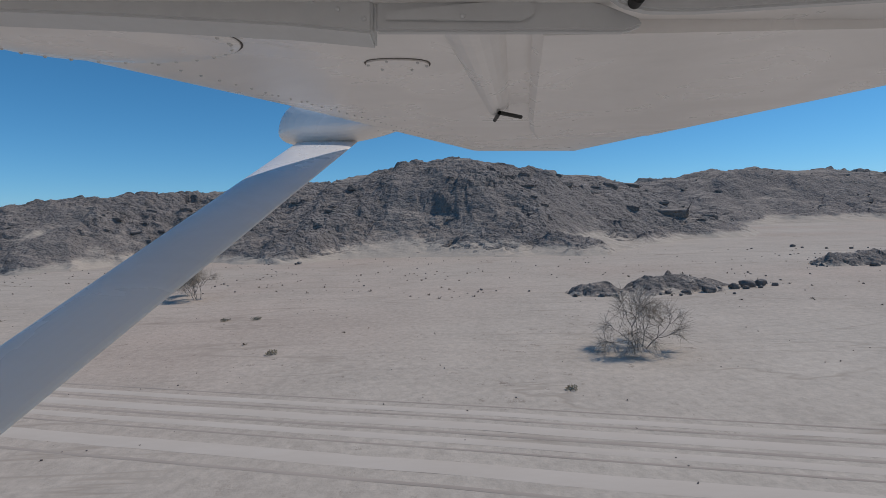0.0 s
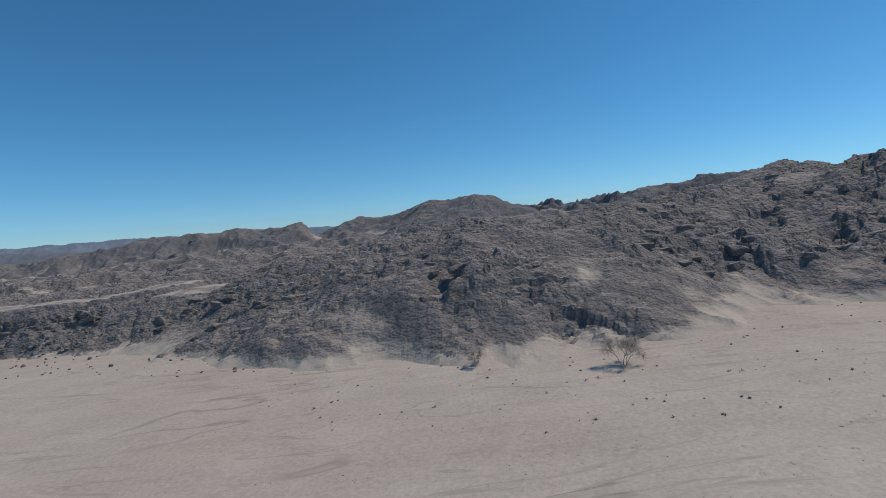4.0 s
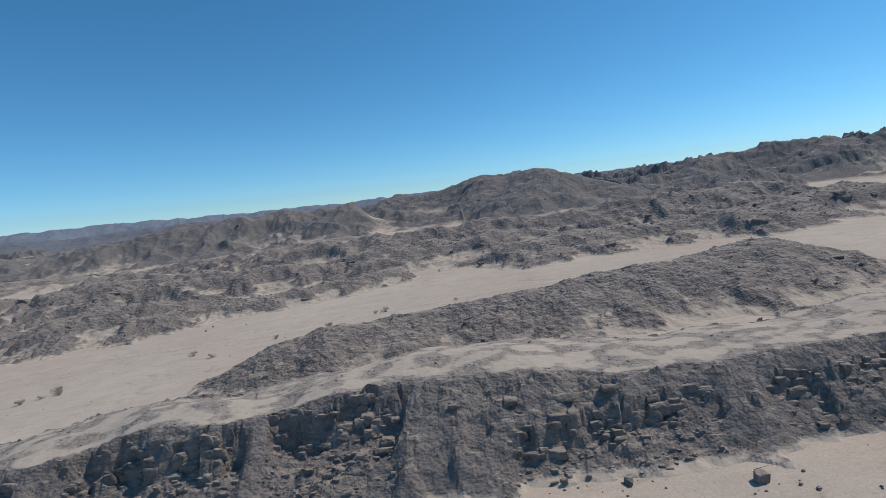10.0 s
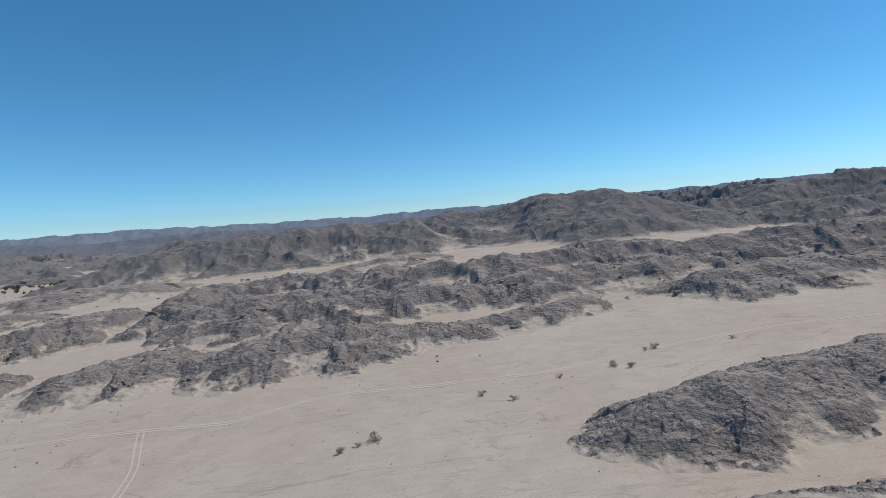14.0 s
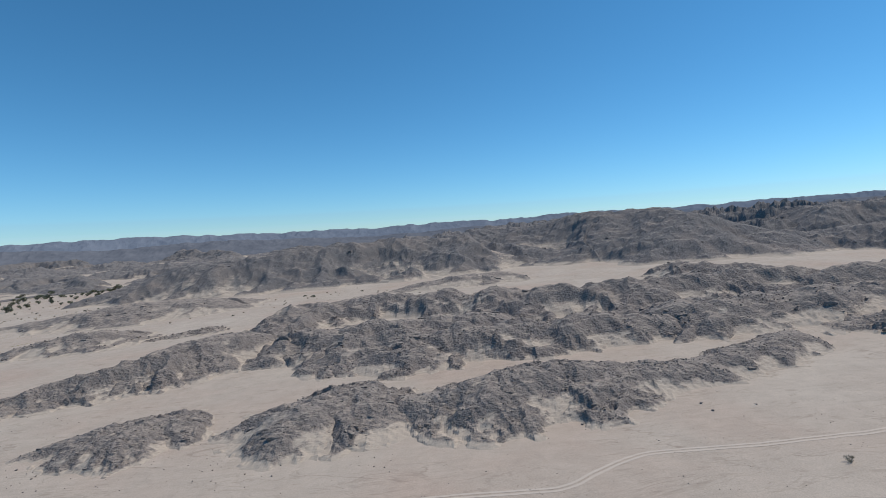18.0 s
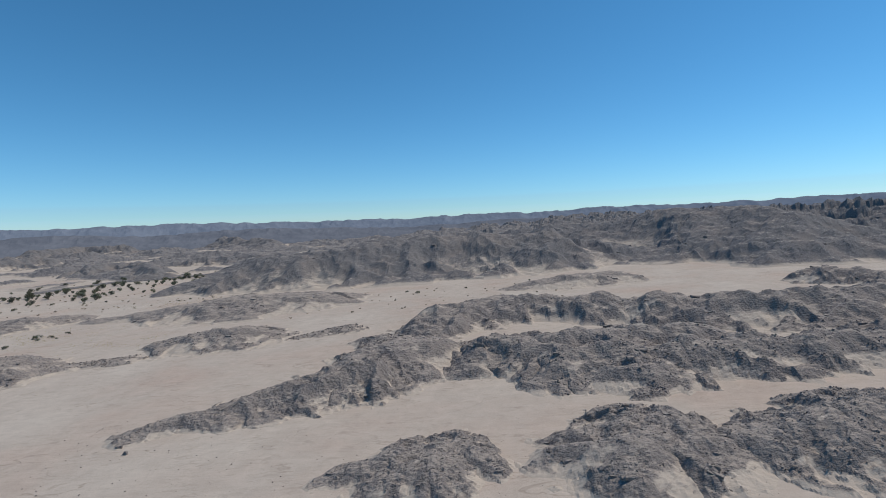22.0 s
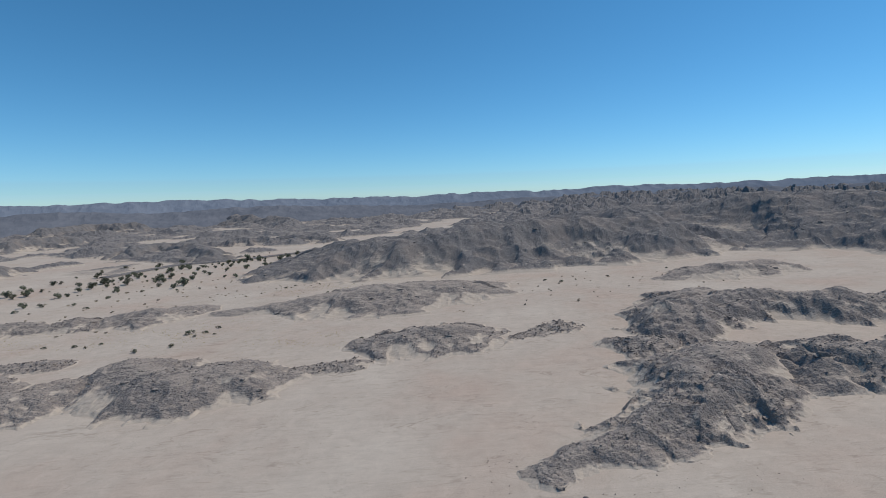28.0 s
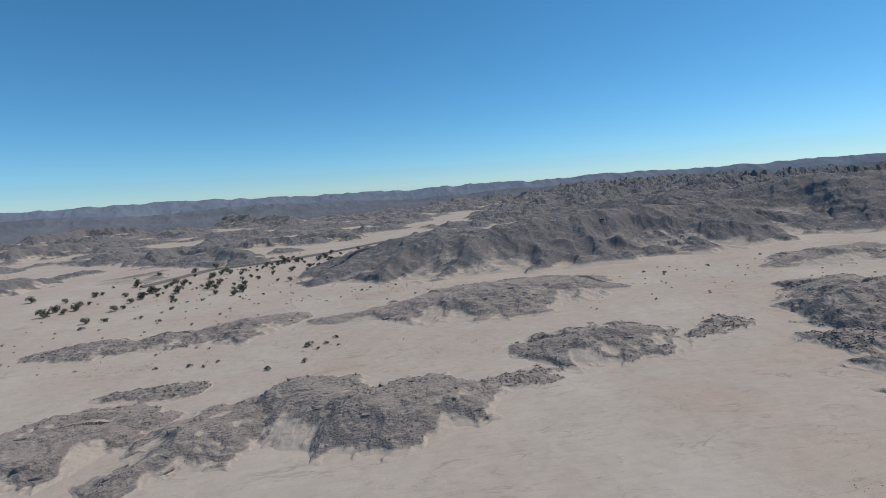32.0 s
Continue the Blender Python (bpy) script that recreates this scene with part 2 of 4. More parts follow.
# the sand sheet, one fan from beneath the flight line to the horizon
rows_d = [-1500.0, -1000.0, -700.0, -500.0, -350.0, -250.0, -180.0, -130.0, -95.0, -70.0]
while rows_d[-1] < 4900:
    rows_d.append(rows_d[-1] + max(1.5, abs(rows_d[-1]) * 0.014))
D = np.array(rows_d)
Sx = np.linspace(-1, 1, 480)
half = 640 + np.abs(D) * 1.15
X = -287 + Sx[None, :] * half[:, None] - 0.12 * np.clip(D, 0, None)[:, None]
Y = line_y(X) * np.clip(1 - D / 3000, 0, 1)[:, None] + D[:, None]
ground = sheet("ground", X, Y, sand_z(X, Y), SAND, smooth=True)
tagged(ground, "pale beige desert sand sheet with faint streaks and gravel", "sand", kind="structure")

RIDGE_N = [0]
rng = random.Random(7)


def broken_blocks(x, y, seed):
    """Fractured rock: tilted blocks of chance heights (-0.5 to 0.5), and how near the crack between two blocks is."""
    ix, iy = np.floor(x), np.floor(y)
    f1, f2 = np.full(x.shape, 9.0), np.full(x.shape, 9.0)
    h = np.zeros(x.shape)
    for dx in (-1, 0, 1):
        for dy in (-1, 0, 1):
            cx, cy = ix + dx, iy + dy
            ox, oy = x - cx - hash2(cx, cy, seed), y - cy - hash2(cx, cy, seed + 1)
            d = np.maximum(np.hypot(ox, oy), 1.08 * np.abs(oy))
            m = d < f1
            f2 = np.where(m, f1, np.minimum(f2, d))
            f1 = np.where(m, d, f1)
            tilt = ox * (hash2(cx, cy, seed + 3) - 0.5) + oy * (hash2(cx, cy, seed + 4) - 0.65)
            h = np.where(m, hash2(cx, cy, seed + 2) - 0.5 + 0.9 * tilt, h)
    return h, np.clip((f2 - f1) / 0.16, 0, 1)


def smooth01(t):
    t = np.clip(t, 0, 1)
    return t * t * (3 - 2 * t)


def hull_rock(seed, n=16, sx=1.0, sy=1.0, sz=1.0, blocky=0.6, bevel=True):
    """An angular block, about one metre across, resting on z = 0."""
    r = random.Random(seed)
    bm = bmesh.new()
    for _ in range(n):
        v = Vector([r.uniform(-1, 1) for _ in range(3)])
        m = max(abs(c) for c in v)
        v = v.normalized() * (1 - blocky) + v / m * blocky * 0.8
        bm.verts.new((v.x * 0.5 * sx, v.y * 0.5 * sy, (v.z * 0.5 + 0.35) * sz))
    res = bmesh.ops.convex_hull(bm, input=bm.verts)
    bmesh.ops.delete(bm, geom=[g for g in res["geom_interior"] if isinstance(g, bmesh.types.BMVert)], context="VERTS")
    if bevel:
        bmesh.ops.bevel(bm, geom=bm.edges[:], offset=0.035, segments=1, affect="EDGES")
    return bm


def outcrop_mesh(seed):
    """A bedded block standing out of a slope."""
    r = random.Random(seed)
    bm = hull_rock(seed, 30, r.uniform(1.0, 1.6), r.uniform(0.6, 1.0), r.uniform(0.5, 1.0), 0.96)
    me = bpy.data.meshes.new("outcrop")
    bm.to_mesh(me)
    bm.free()
    me.materials.append(ROCK)
    return me


OUTCROPS = [outcrop_mesh(900 + k) for k in range(10)]


PROTOS = []
for k in range(6):
    bm = hull_rock(700 + k, 11, 1, 0.8, 0.7, 0.55, bevel=False)
    bmesh.ops.triangulate(bm, faces=bm.faces[:])
    PROTOS.append((np.array([v.co for v in bm.verts]), np.array([[v.index for v in f.verts] for f in bm.faces])))
    bm.free()


def scatter(name, x, y, z, size, mat, seed):
    """Countless angular stones at the given places, in one mesh."""
    g = np.random.default_rng(seed)
    cos, tris, base = [], [], 0
    for k, (c, t) in enumerate(PROTOS):
        i = np.arange(k, len(x), 6)
        a = g.uniform(0, 6.28, len(i))
        f = g.uniform(0.7, 1.3, (len(i), 3)) * size[i][:, None]
        v = c[None] * f[:, None]
        ca, sa = np.cos(a)[:, None], np.sin(a)[:, None]
        v = np.stack([v[..., 0] * ca - v[..., 1] * sa + x[i][:, None], v[..., 0] * sa + v[..., 1] * ca + y[i][:, None], v[..., 2] + z[i][:, None]], -1)
        cos.append(v.reshape(-1, 3))
        tris.append((t[None] + (base + len(c) * np.arange(len(i)))[:, None, None]).reshape(-1, 3))
        base += len(c) * len(i)
    co, tr = np.concatenate(cos), np.concatenate(tris)
    me = bpy.data.meshes.new(name)
    me.vertices.add(len(co))
    me.vertices.foreach_set("co", co.astype(np.float32).ravel())
    me.loops.add(len(tr) * 3)
    me.loops.foreach_set("vertex_index", tr.astype(np.int32).ravel())
    me.polygons.add(len(tr))
    me.polygons.foreach_set("loop_start", np.arange(0, len(tr) * 3, 3, dtype=np.int32))
    me.update(calc_edges=True)
    me.materials.append(mat)
    return new(name, me)


def tooth(q):
    """The edges of tilted beds: a slow rise and a quick fall, -0.5 to 0.5."""
    f = q - np.floor(q)
    return np.where(f < 0.78, f / 0.78, (1 - f) / 0.22) - 0.5


def ridge(pts, crag=1.0, label="", kind="dome", outcrops=10, stones=0, bare=0.0, knolls=1.0, mat=None, fine=0.0, walls=()):
    """A rocky hill along a spine of (x, y, half width, height): spurs and gullies, tilted beds, cracked blocks.
    walls: cliffs from x0 to x1 that stand s0 to s1 of the way down the slope and drop that share of the height."""
    RIDGE_N[0] += 1
    seed = 100 + 7 * RIDGE_N[0]
    r = random.Random(seed)
    P = np.array(pts, float)
    wmax, wmid = P[:, 2].max(), np.median(P[:, 2])
    x0, x1 = P[:, 0].min() - 1.4 * wmax, P[:, 0].max() + 1.4 * wmax
    y0, y1 = P[:, 1].min() - 1.4 * wmax, P[:, 1].max() + 1.4 * wmax
    dist = max(40.0, np.min(P[:, 1] - line_y(P[:, 0])) - wmax * 0.6)
    mat = mat or (ROCK_FAR if dist > 650 else ROCK)
    res = fine or min(4.5, max(0.5, dist * 0.0042))
    nx, ny = int((x1 - x0) / res) + 2, int((y1 - y0) / res) + 2
    X, Y = np.meshgrid(np.linspace(x0, x1, nx), np.linspace(y0, y1, ny))
    wob = 0.24 * wmid
    Xw = X + wob * fbm(X / wmid * 0.9, Y / wmid * 0.9, 5, seed, 0.55)
    Yw = Y + wob * fbm(X / wmid * 0.9 + 40, Y / wmid * 0.9, 5, seed + 50, 0.55)
    best = np.full(X.shape, 99.0)
    H = np.zeros(X.shape)
    for (ax, ay, aw, ah), (bx, by, bw, bh) in zip(P[:-1], P[1:]):
        ux, uy = bx - ax, by - ay
        ln = math.hypot(ux, uy)
        t = np.clip(((Xw - ax) * ux + (Yw - ay) * uy) / (ln * ln), 0, 1)
        s = np.hypot(Xw - ax - t * ux, Yw - ay - t * uy) / (aw + t * (bw - aw))
        m = s < best
        best[m] = s[m]
        H[m] = (ah + t * (bh - ah))[m]
    GX, GY, near = X, Y, best < 1.34
    X, Y, best, H = (a[near] for a in (X, Y, best, H))
    along = math.atan2(P[-1, 1] - P[0, 1], P[-1, 0] - P[0, 0])
    U = X * math.cos(along) + Y * math.sin(along)
    V = -X * math.sin(along) + Y * math.cos(along)
    size = float(np.clip(wmid / 30, 0.12, 4.5))
    crag = crag * (0.72 if dist > 150 else 1.0)
    lumps = fbm(X / (wmid * 0.85), Y / (wmid * 0.85), 3, seed + 70, 0.36)
    # spurs run down from the crest, with gullies cut between them
    knot = ridged(X / (1.0 * wmid), Y / (1.0 * wmid), 4, seed + 13, 0.5)
    sp = 0.5 * ridged(U / (1.25 * wmid) + 0.45 * lumps, V / (2.6 * wmid) + 0.2 * lumps, 4, seed + 3, 0.5) + 0.5 * knot
    inside = best < 1
    lo, hi = np.percentile(sp[inside], (8, 92))
    cut = (1 - np.clip((sp - lo) / (hi - lo), 0, 1)) * smooth01((best - 0.04) / 0.40)
    deep = 0.20 + 0.36 * max(0.0, knolls)
    lip, talus = np.zeros(X.shape), np.zeros(X.shape)
    if kind == "cliff":
        s = best * (1 + 0.16 * cut)
        joint, _ = broken_blocks(U / 5.5, V / 9.0, seed + 17)
        slab, _ = broken_blocks(U / 2.3, V / 4.0, seed + 19)
        s2 = s + 0.06 * fbm(X / 9, Y / 9, 4, seed + 21, 0.6) + 0.07 * joint + 0.05 * slab
        p = np.clip((1 - s) / 0.62, 0, 1)
        p = 0.93 * p + 0.07 * np.clip(1 - s / 0.38, 0, 1)
        z = H * p * (0.94 + 0.12 * lumps)
        for wx0, s0, wx1, s1, drop in walls:      # each wall steps down over two ledges
            k = np.clip((X - wx0) / (wx1 - wx0), 0, 1)
            sc = s0 + (s1 - s0) * k
            on = smooth01((X - wx0 + 4) / 8) * smooth01((wx1 + 4 - X) / 8) * smooth01(fbm(X / 17, X * 0 + 2.2, 3, seed + 33) * 2.5 + 1.1)
            on = on * (V < np.interp(U, *zip(*sorted((float(a * math.cos(along) + c * math.sin(along)), float(-a * math.sin(along) + c * math.cos(along))) for a, c, _, _ in pts))))
            z = z - on * H * drop * (0.55 * smooth01((s2 - sc) / 0.05) + 0.45 * smooth01((s2 - sc - 0.07 - 0.06 * slab) / 0.05)) * np.clip((1 - s) / (1 - sc), 0, 1) ** 1.2
            lip = np.maximum(lip, on * (np.abs(s2 - sc - 0.06) < 0.06))
            talus = np.maximum(talus, on * (s2 > sc + 0.14) * (s < 0.97))
    else:
        s = best * (1 + deep * cut) / (1 + 0.30 * deep)
        p = np.clip(0.5 * (1.06 - np.sqrt(s * s + 0.0036)) + 0.5 * (1 - s ** 1.8), 0, 1)
        klo, khi = np.percentile(knot, (5, 95))
        rise = np.clip((knot - klo) / (khi - klo), 0, 1)
        z = H * p ** 1.28 * (1.02 - 0.30 * max(0.06, knolls) * (1 - rise) + 0.14 * lumps) * (1 - 0.20 * deep * cut)
        knob = ridged(X / (0.42 * wmid), Y / (0.42 * wmid), 5, seed + 23, 0.55)
        z = z + H * (0.05 + 0.04 * max(0.0, knolls)) * smooth01(p * 3) * (knob - 0.42)
    foot = smooth01((p - 0.01) * 5.5)
    if kind == "cliff":
        foot = foot * (1 - 0.88 * smooth01((0.38 - s) / 0.06))
    patch = smooth01(fbm(X / (15 * size), Y / (15 * size), 5, seed + 61, 0.55) * 2.6 + 0.34 + 1.0 * max(0.0, bare) + 0.35 * p - 0.50 * cut)
    if kind == "cliff":
        patch = np.maximum(patch, 0.65)
    # tilted beds that break out of the slope, then cracked blocks
    for lam, amp in ((9.0 * size, 0.07), (4.0 * max(1.0, size), 0.23 if dist < 150 else 0.16), (1.9, 0.24)):
        if lam > res * 3.2:
            h, _ = broken_blocks(U / (3.2 * lam), V / (2.2 * lam), seed + int(lam * 9))
            B = (-0.17 * X + 0.70 * Y - 0.70 * z) / lam + 0.5 * h + 0.35 * fbm(X / (4 * lam), Y / (4 * lam), 3, seed + 5)
            z = z + crag * foot * patch * amp * lam * tooth(B)
    for bs, amp in ((5.0 * size, 0.05), (3.2 * max(1.0, size / 1.5), 0.15), (1.6, 0.27)):
        if bs > res * 2.2:
            h, gap = broken_blocks(U / (bs * 1.5) + 0.05 * fbm(X / bs, Y / bs, 2, seed), V / bs, seed + int(bs * 10))
            z = z + crag * foot * (0.10 + 0.90 * patch) * bs * amp * (h * gap - 0.40 * (1 - gap))
    z = z + 0.26 * res * foot * fbm(X / (2.6 * res), Y / (2.6 * res), 2, seed + 77)
    rel = np.where(s < 1.06, z, -(s - 1.06) * wmid * 0.30) - 0.2
    # sand lies along the foot, up the gullies and in pockets on the crest
    drift = 1 - smooth01((rel - 0.01 * H) / (0.13 * H + 0.3))
    if kind == "cliff":
        drift = np.maximum(0.8 * drift, smooth01((0.38 - s) / 0.05) * (0.82 + 1.2 * fbm(X / 7, Y / 4, 3, seed + 95)))
    else:
        drift = drift + (0.5 + 0.5 * max(0.0, knolls)) * smooth01((cut - 0.40) / 0.4) * smooth01((0.85 - p) / 0.4)
        drift = drift + 0.55 * smooth01((p - 0.45) / 0.3) * smooth01(fbm(X / (9 * size), Y / (5 * size), 4, seed + 43) * 3 - 0.55 - bare)
    dusty = smooth01(fbm(X / (24 * size), Y / (16 * size), 4, seed + 47) * 2.4 - 0.15 - bare) * (1 - 0.6 * patch)
    drift = np.clip(drift - 0.55 * max(0.0, bare) * (rel > 0.6) + 0.5 * dusty + 0.35 * fbm(X / (7 * size), Y / (7 * size), 4, seed + 91) - 0.15 * patch, 0, 1)
    drift = np.maximum(drift, smooth01(1.2 - rel / (0.035 * H + 0.35)))
    def full(a, v):
        grid = np.full(GX.shape, v)
        grid[near] = a
        return grid

    scree = full(1 - patch if kind == "dome" else 0.85 * smooth01((s - 0.48) / 0.2) * smooth01(fbm(X / 8, Y / 8, 4, seed + 97) * 3 + 0.9), 0.0)
    X, Y, rel, p, patch, drift, H = GX, GY, full(rel, -9.0), full(p, 0.0), full(patch, 0.0), full(drift, 1.0), full(H, 0.0)
    lip, talus = full(lip, 0.0), full(talus, 0.0)
    ob = sheet("rocky_ridge", X, Y, sand_z(X, Y) + rel, mat, keep=rel > -0.9, values=drift, more=scree)
    # outcrops that stand proud of the slope
    ok = np.argwhere((p > 0.3) & (patch > 0.55) & (rel > 1.0) & (rel < 0.8 * H))
    for _ in range(2 * outcrops if len(ok) else 0):
        i, j = ok[r.randrange(len(ok))]
        k = r.choice((0.9, 1.4, 2.0, 3.2)) * r.uniform(0.8, 1.3) * (min(size, 1.7) if dist > 120 else 1.0)
        o = new("outcrop", OUTCROPS[r.randrange(len(OUTCROPS))])
        o.matrix_world = pose(X[i, j], Y[i, j], sand_z(X[i:i + 1, j], Y[i:i + 1, j])[0] + rel[i, j] - 0.28 * k, r.uniform(-12, 12), r.uniform(-12, 12), math.degrees(along) + r.uniform(-25, 25)) @ Matrix.Diagonal((k * 1.3, k, k * 0.8, 1))
        o.parent = ob
    # jointed blocks along the cliff faces, fallen ones below them
    for where, count, k0, k1, sink in ((lip, 110 * len(walls), 1.0, 3.2, 0.50), (talus, 160 * len(walls), 0.35, 1.3, 0.22)):
        ok = np.argwhere(where > 0.5)
        for _ in range(count if len(ok) else 0):
            i, j = ok[r.randrange(len(ok))]
            k = k0 + (k1 - k0) * r.random() ** 2
            o = new("outcrop", OUTCROPS[r.randrange(len(OUTCROPS))])
            o.matrix_world = pose(X[i, j], Y[i, j], sand_z(X[i:i + 1, j], Y[i:i + 1, j])[0] + rel[i, j] - sink * k, r.uniform(-7, 7), r.uniform(-7, 7), math.degrees(along) + r.uniform(-14, 14)) @ Matrix.Diagonal((k * 1.1, k * 0.9, k * r.uniform(0.8, 1.4), 1))
            o.parent = ob
    # loose blocks strewn over the slopes
    if stones and dist < 450:
        g = np.random.default_rng(seed)
        stones = int(stones * 0.6)
        ok = np.argwhere((rel > 0.25) & (drift < 0.4))
        pick = ok[g.integers(0, len(ok), stones * 3)]
        pick = pick[patch[pick[:, 0], pick[:, 1]] + g.uniform(-0.35, 0.5, len(pick)) > 0.35][:stones]
        i, j = pick[:, 0], pick[:, 1]
        sx, sy = X[i, j] + g.uniform(-0.5, 0.5, len(i)) * res, Y[i, j] + g.uniform(-0.5, 0.5, len(i)) * res
        base = float(np.clip(dist * 0.0036, 0.33, 1.2))
        size_s = base * (0.45 + 1.3 * g.uniform(0, 1, len(i)) ** 3)
        rub = scatter("rubble", sx, sy, sand_z(X[i, j], Y[i, j]) + rel[i, j] - 0.12 * size_s, size_s, ROCK, seed)
        rub.parent = ob
        tagged(rub, "loose angular stones strewn over the slope", kind="stuff")
    return tagged(ob, label, "rocky hill", group="rocky ridges in the desert")


ridge([(80, 96, 44, 19.1), (109, 92, 47, 20.1), (126, 101, 46, 19.8), (140, 115, 51, 20.8), (193, 121, 68, 26.0), (223, 121, 69, 28.6)],
      1.3, "long grey-brown rocky hillside strewn with boulders above the sand flat", "dome", outcrops=130, stones=8000, bare=0.30, knolls=-0.3)
ridge([(211, 167, 82, 31.9), (242, 150, 72, 27.9), (274, 157, 64, 24.7)],
      1.3, "rounded grey-brown rocky hill with dark outcrops beside the sand flat", "dome", outcrops=70, stones=4000, bare=0.30, knolls=-0.3)
ridge([(377, 336, 104, 36.2), (425, 352, 123, 42.6), (456, 338, 108, 37.4), (541, 365, 119, 41.1)],
      1.3, "low rocky hills behind the sand flat", "dome", outcrops=18, stones=600, bare=0.30, knolls=-0.3)
ridge([(37, 108, 36, 13.6), (60, 104, 42, 16.4), (93, 108, 51, 22.0)],
      1.3, "grey-brown rocky hillside with layered outcrops above sand", "dome", outcrops=130, stones=7000, bare=0.30, knolls=-0.3)
ridge([(-238, 138, 12, 3.8), (-215, 130, 16, 6.8), (-190, 122, 20, 10.4), (-165, 116, 22, 13.2), (-153, 118, 24, 14.6), (-138, 119, 25, 15.6), (-115, 121, 27, 16.0), (-96, 123, 29, 16.6), (-78, 124, 30, 15.4), (-59, 122, 27, 13.6), (-45, 121, 27, 13.0), (-22, 121, 27, 13.2), (3, 122, 30, 14.0)],
      1.0, "layered rock ridge with dark broken cliffs and scree", "cliff", outcrops=30, stones=4500, bare=0.35, knolls=0.5,
      walls=((-190, 0.42, -98, 0.41, 0.34), (-86, 0.72, -47, 0.42, 0.30), (-36, 0.55, -4, 0.45, 0.16)))
ridge([(11, 117, 27, 11.6), (37, 113, 28, 12.4), (61, 108, 33, 14.8), (81, 102, 36, 15.7)],
      1.0, "rocky ridge with broken cliff bands and boulder scree", "cliff", outcrops=18, stones=3000, bare=0.35, knolls=0.5,
      walls=((46, 0.70, 74, 0.45, 0.32),))
ridge([(-160, 177, 11, 3.4), (-146, 179, 19, 8.8), (-128, 181, 25, 11.6), (-98, 193, 26, 9.8), (-48, 198, 34, 11.6), (-6, 201, 41, 12.8), (29, 206, 48, 14.7)],
      0.8, "long low rocky spur tapering into the sand valley", "dome", outcrops=18, stones=3000, bare=0.15, knolls=0.1)
ridge([(-396, 293, 16, 5.5), (-368, 287, 35, 12.0), (-350, 305, 29, 9.7)],
      1.0, "rugged grey rocky hill with sand drifts on its flanks", "dome", outcrops=18, stones=1200, bare=0.02, knolls=0.5)
ridge([(-327, 293, 22, 7.6), (-291, 292, 38, 13.7), (-255, 304, 43, 15.0), (-223, 307, 29, 9.8), (-188, 308, 21, 7.2), (-168, 316, 23, 8.4), (-122, 339, 22, 8.0)],
      1.0, "rugged grey rocky hill with sand drifts on its flanks", "dome", outcrops=18, stones=4000, bare=0.02, knolls=0.5)
ridge([(-463, 282, 16, 4.9), (-445, 284, 26, 8.3), (-439, 302, 20, 5.9), (-426, 313, 6, 1.4)],
      1.0, "small rocky outcrop rising from wind-blown sand", "dome", outcrops=18, stones=1000, bare=-0.08, knolls=0.5)
ridge([(-528, 384, 24, 8.0), (-508, 398, 38, 13.9), (-486, 430, 54, 20.0), (-461, 449, 54, 18.0)],
      1.0, "rugged grey rocky hill with sand drifts on its flanks", "dome", outcrops=10, stones=1500, bare=-0.08, knolls=0.5)
ridge([(-409, 439, 37, 18.0), (-370, 403, 37, 15.9), (-314, 398, 37, 18.0), (-274, 397, 37, 18.0), (-223, 397, 37, 18.0), (-166, 399, 29, 10.8)],
      1.0, "rugged grey rocky hill with sand drifts on its flanks", "dome", outcrops=10, stones=2500, bare=0.02, knolls=0.9)
ridge([(-450, 552, 51, 22.1), (-411, 585, 51, 20.1), (-348, 583, 51, 22.1), (-273, 548, 51, 22.1), (-203, 514, 51, 22.1), (-133, 502, 51, 22.1), (-54, 511, 51, 21.3), (12, 498, 51, 21.2)],
      1.0, "rugged grey rocky hill with sand drifts on its flanks", "dome", outcrops=10, stones=900, bare=0.02, knolls=0.9)
ridge([(-380, 1573, 144, 46.5), (-132, 1339, 233, 75.3), (-9, 1237, 246, 79.4), (125, 1128, 277, 89.6), (152, 951, 200, 64.7), (223, 865, 99, 31.9)],
      1.0, "high dark rocky mountain with a rounded double summit", "dome", outcrops=10, stones=600, bare=0.40, knolls=0.6)
ridge([(-602, 338, 12, 3.6), (-578, 353, 19, 6.4), (-550, 370, 27, 9.6), (-519, 388, 37, 16.5), (-490, 400, 36, 17.7)],
      1.0, "rugged grey rocky hill with sand drifts on its flanks", "dome", outcrops=10, stones=3000, bare=0.02, knolls=0.9)
ridge([(-455, 547, 33, 12.1), (-416, 554, 33, 12.1)],
      1.0, "rugged grey rocky hill with sand drifts on its flanks", "dome", outcrops=10, stones=900, bare=0.02, knolls=0.9)
ridge([(-400, 440, 53, 19.2), (-367, 433, 53, 19.2), (-330, 433, 53, 19.2), (-274, 439, 53, 19.2)],
      1.0, "rugged grey rocky hill with sand drifts on its flanks", "dome", outcrops=10, stones=900, bare=0.02, knolls=0.9)
ridge([(-375, 378, 20, 5.0), (-349, 380, 29, 10.4), (-321, 378, 29, 10.4)],
      1.0, "small rocky outcrop rising from wind-blown sand", "dome", outcrops=10, stones=900, bare=0.02, knolls=0.9)
ridge([(-490, 286, 7, 1.3), (-462, 293, 23, 7.3), (-436, 301, 24, 8.3), (-425, 290, 14, 5.0)],
      1.0, "small rocky outcrop rising from wind-blown sand", "dome", outcrops=18, stones=900, bare=0.02, knolls=0.9)
ridge([(-399, 308, 9, 2.8), (-377, 308, 22, 7.7), (-354, 305, 37, 12.9), (-343, 284, 30, 9.5)],
      1.0, "rugged grey rocky hill with sand drifts on its flanks", "dome", outcrops=18, stones=1500, bare=0.02, knolls=0.9)
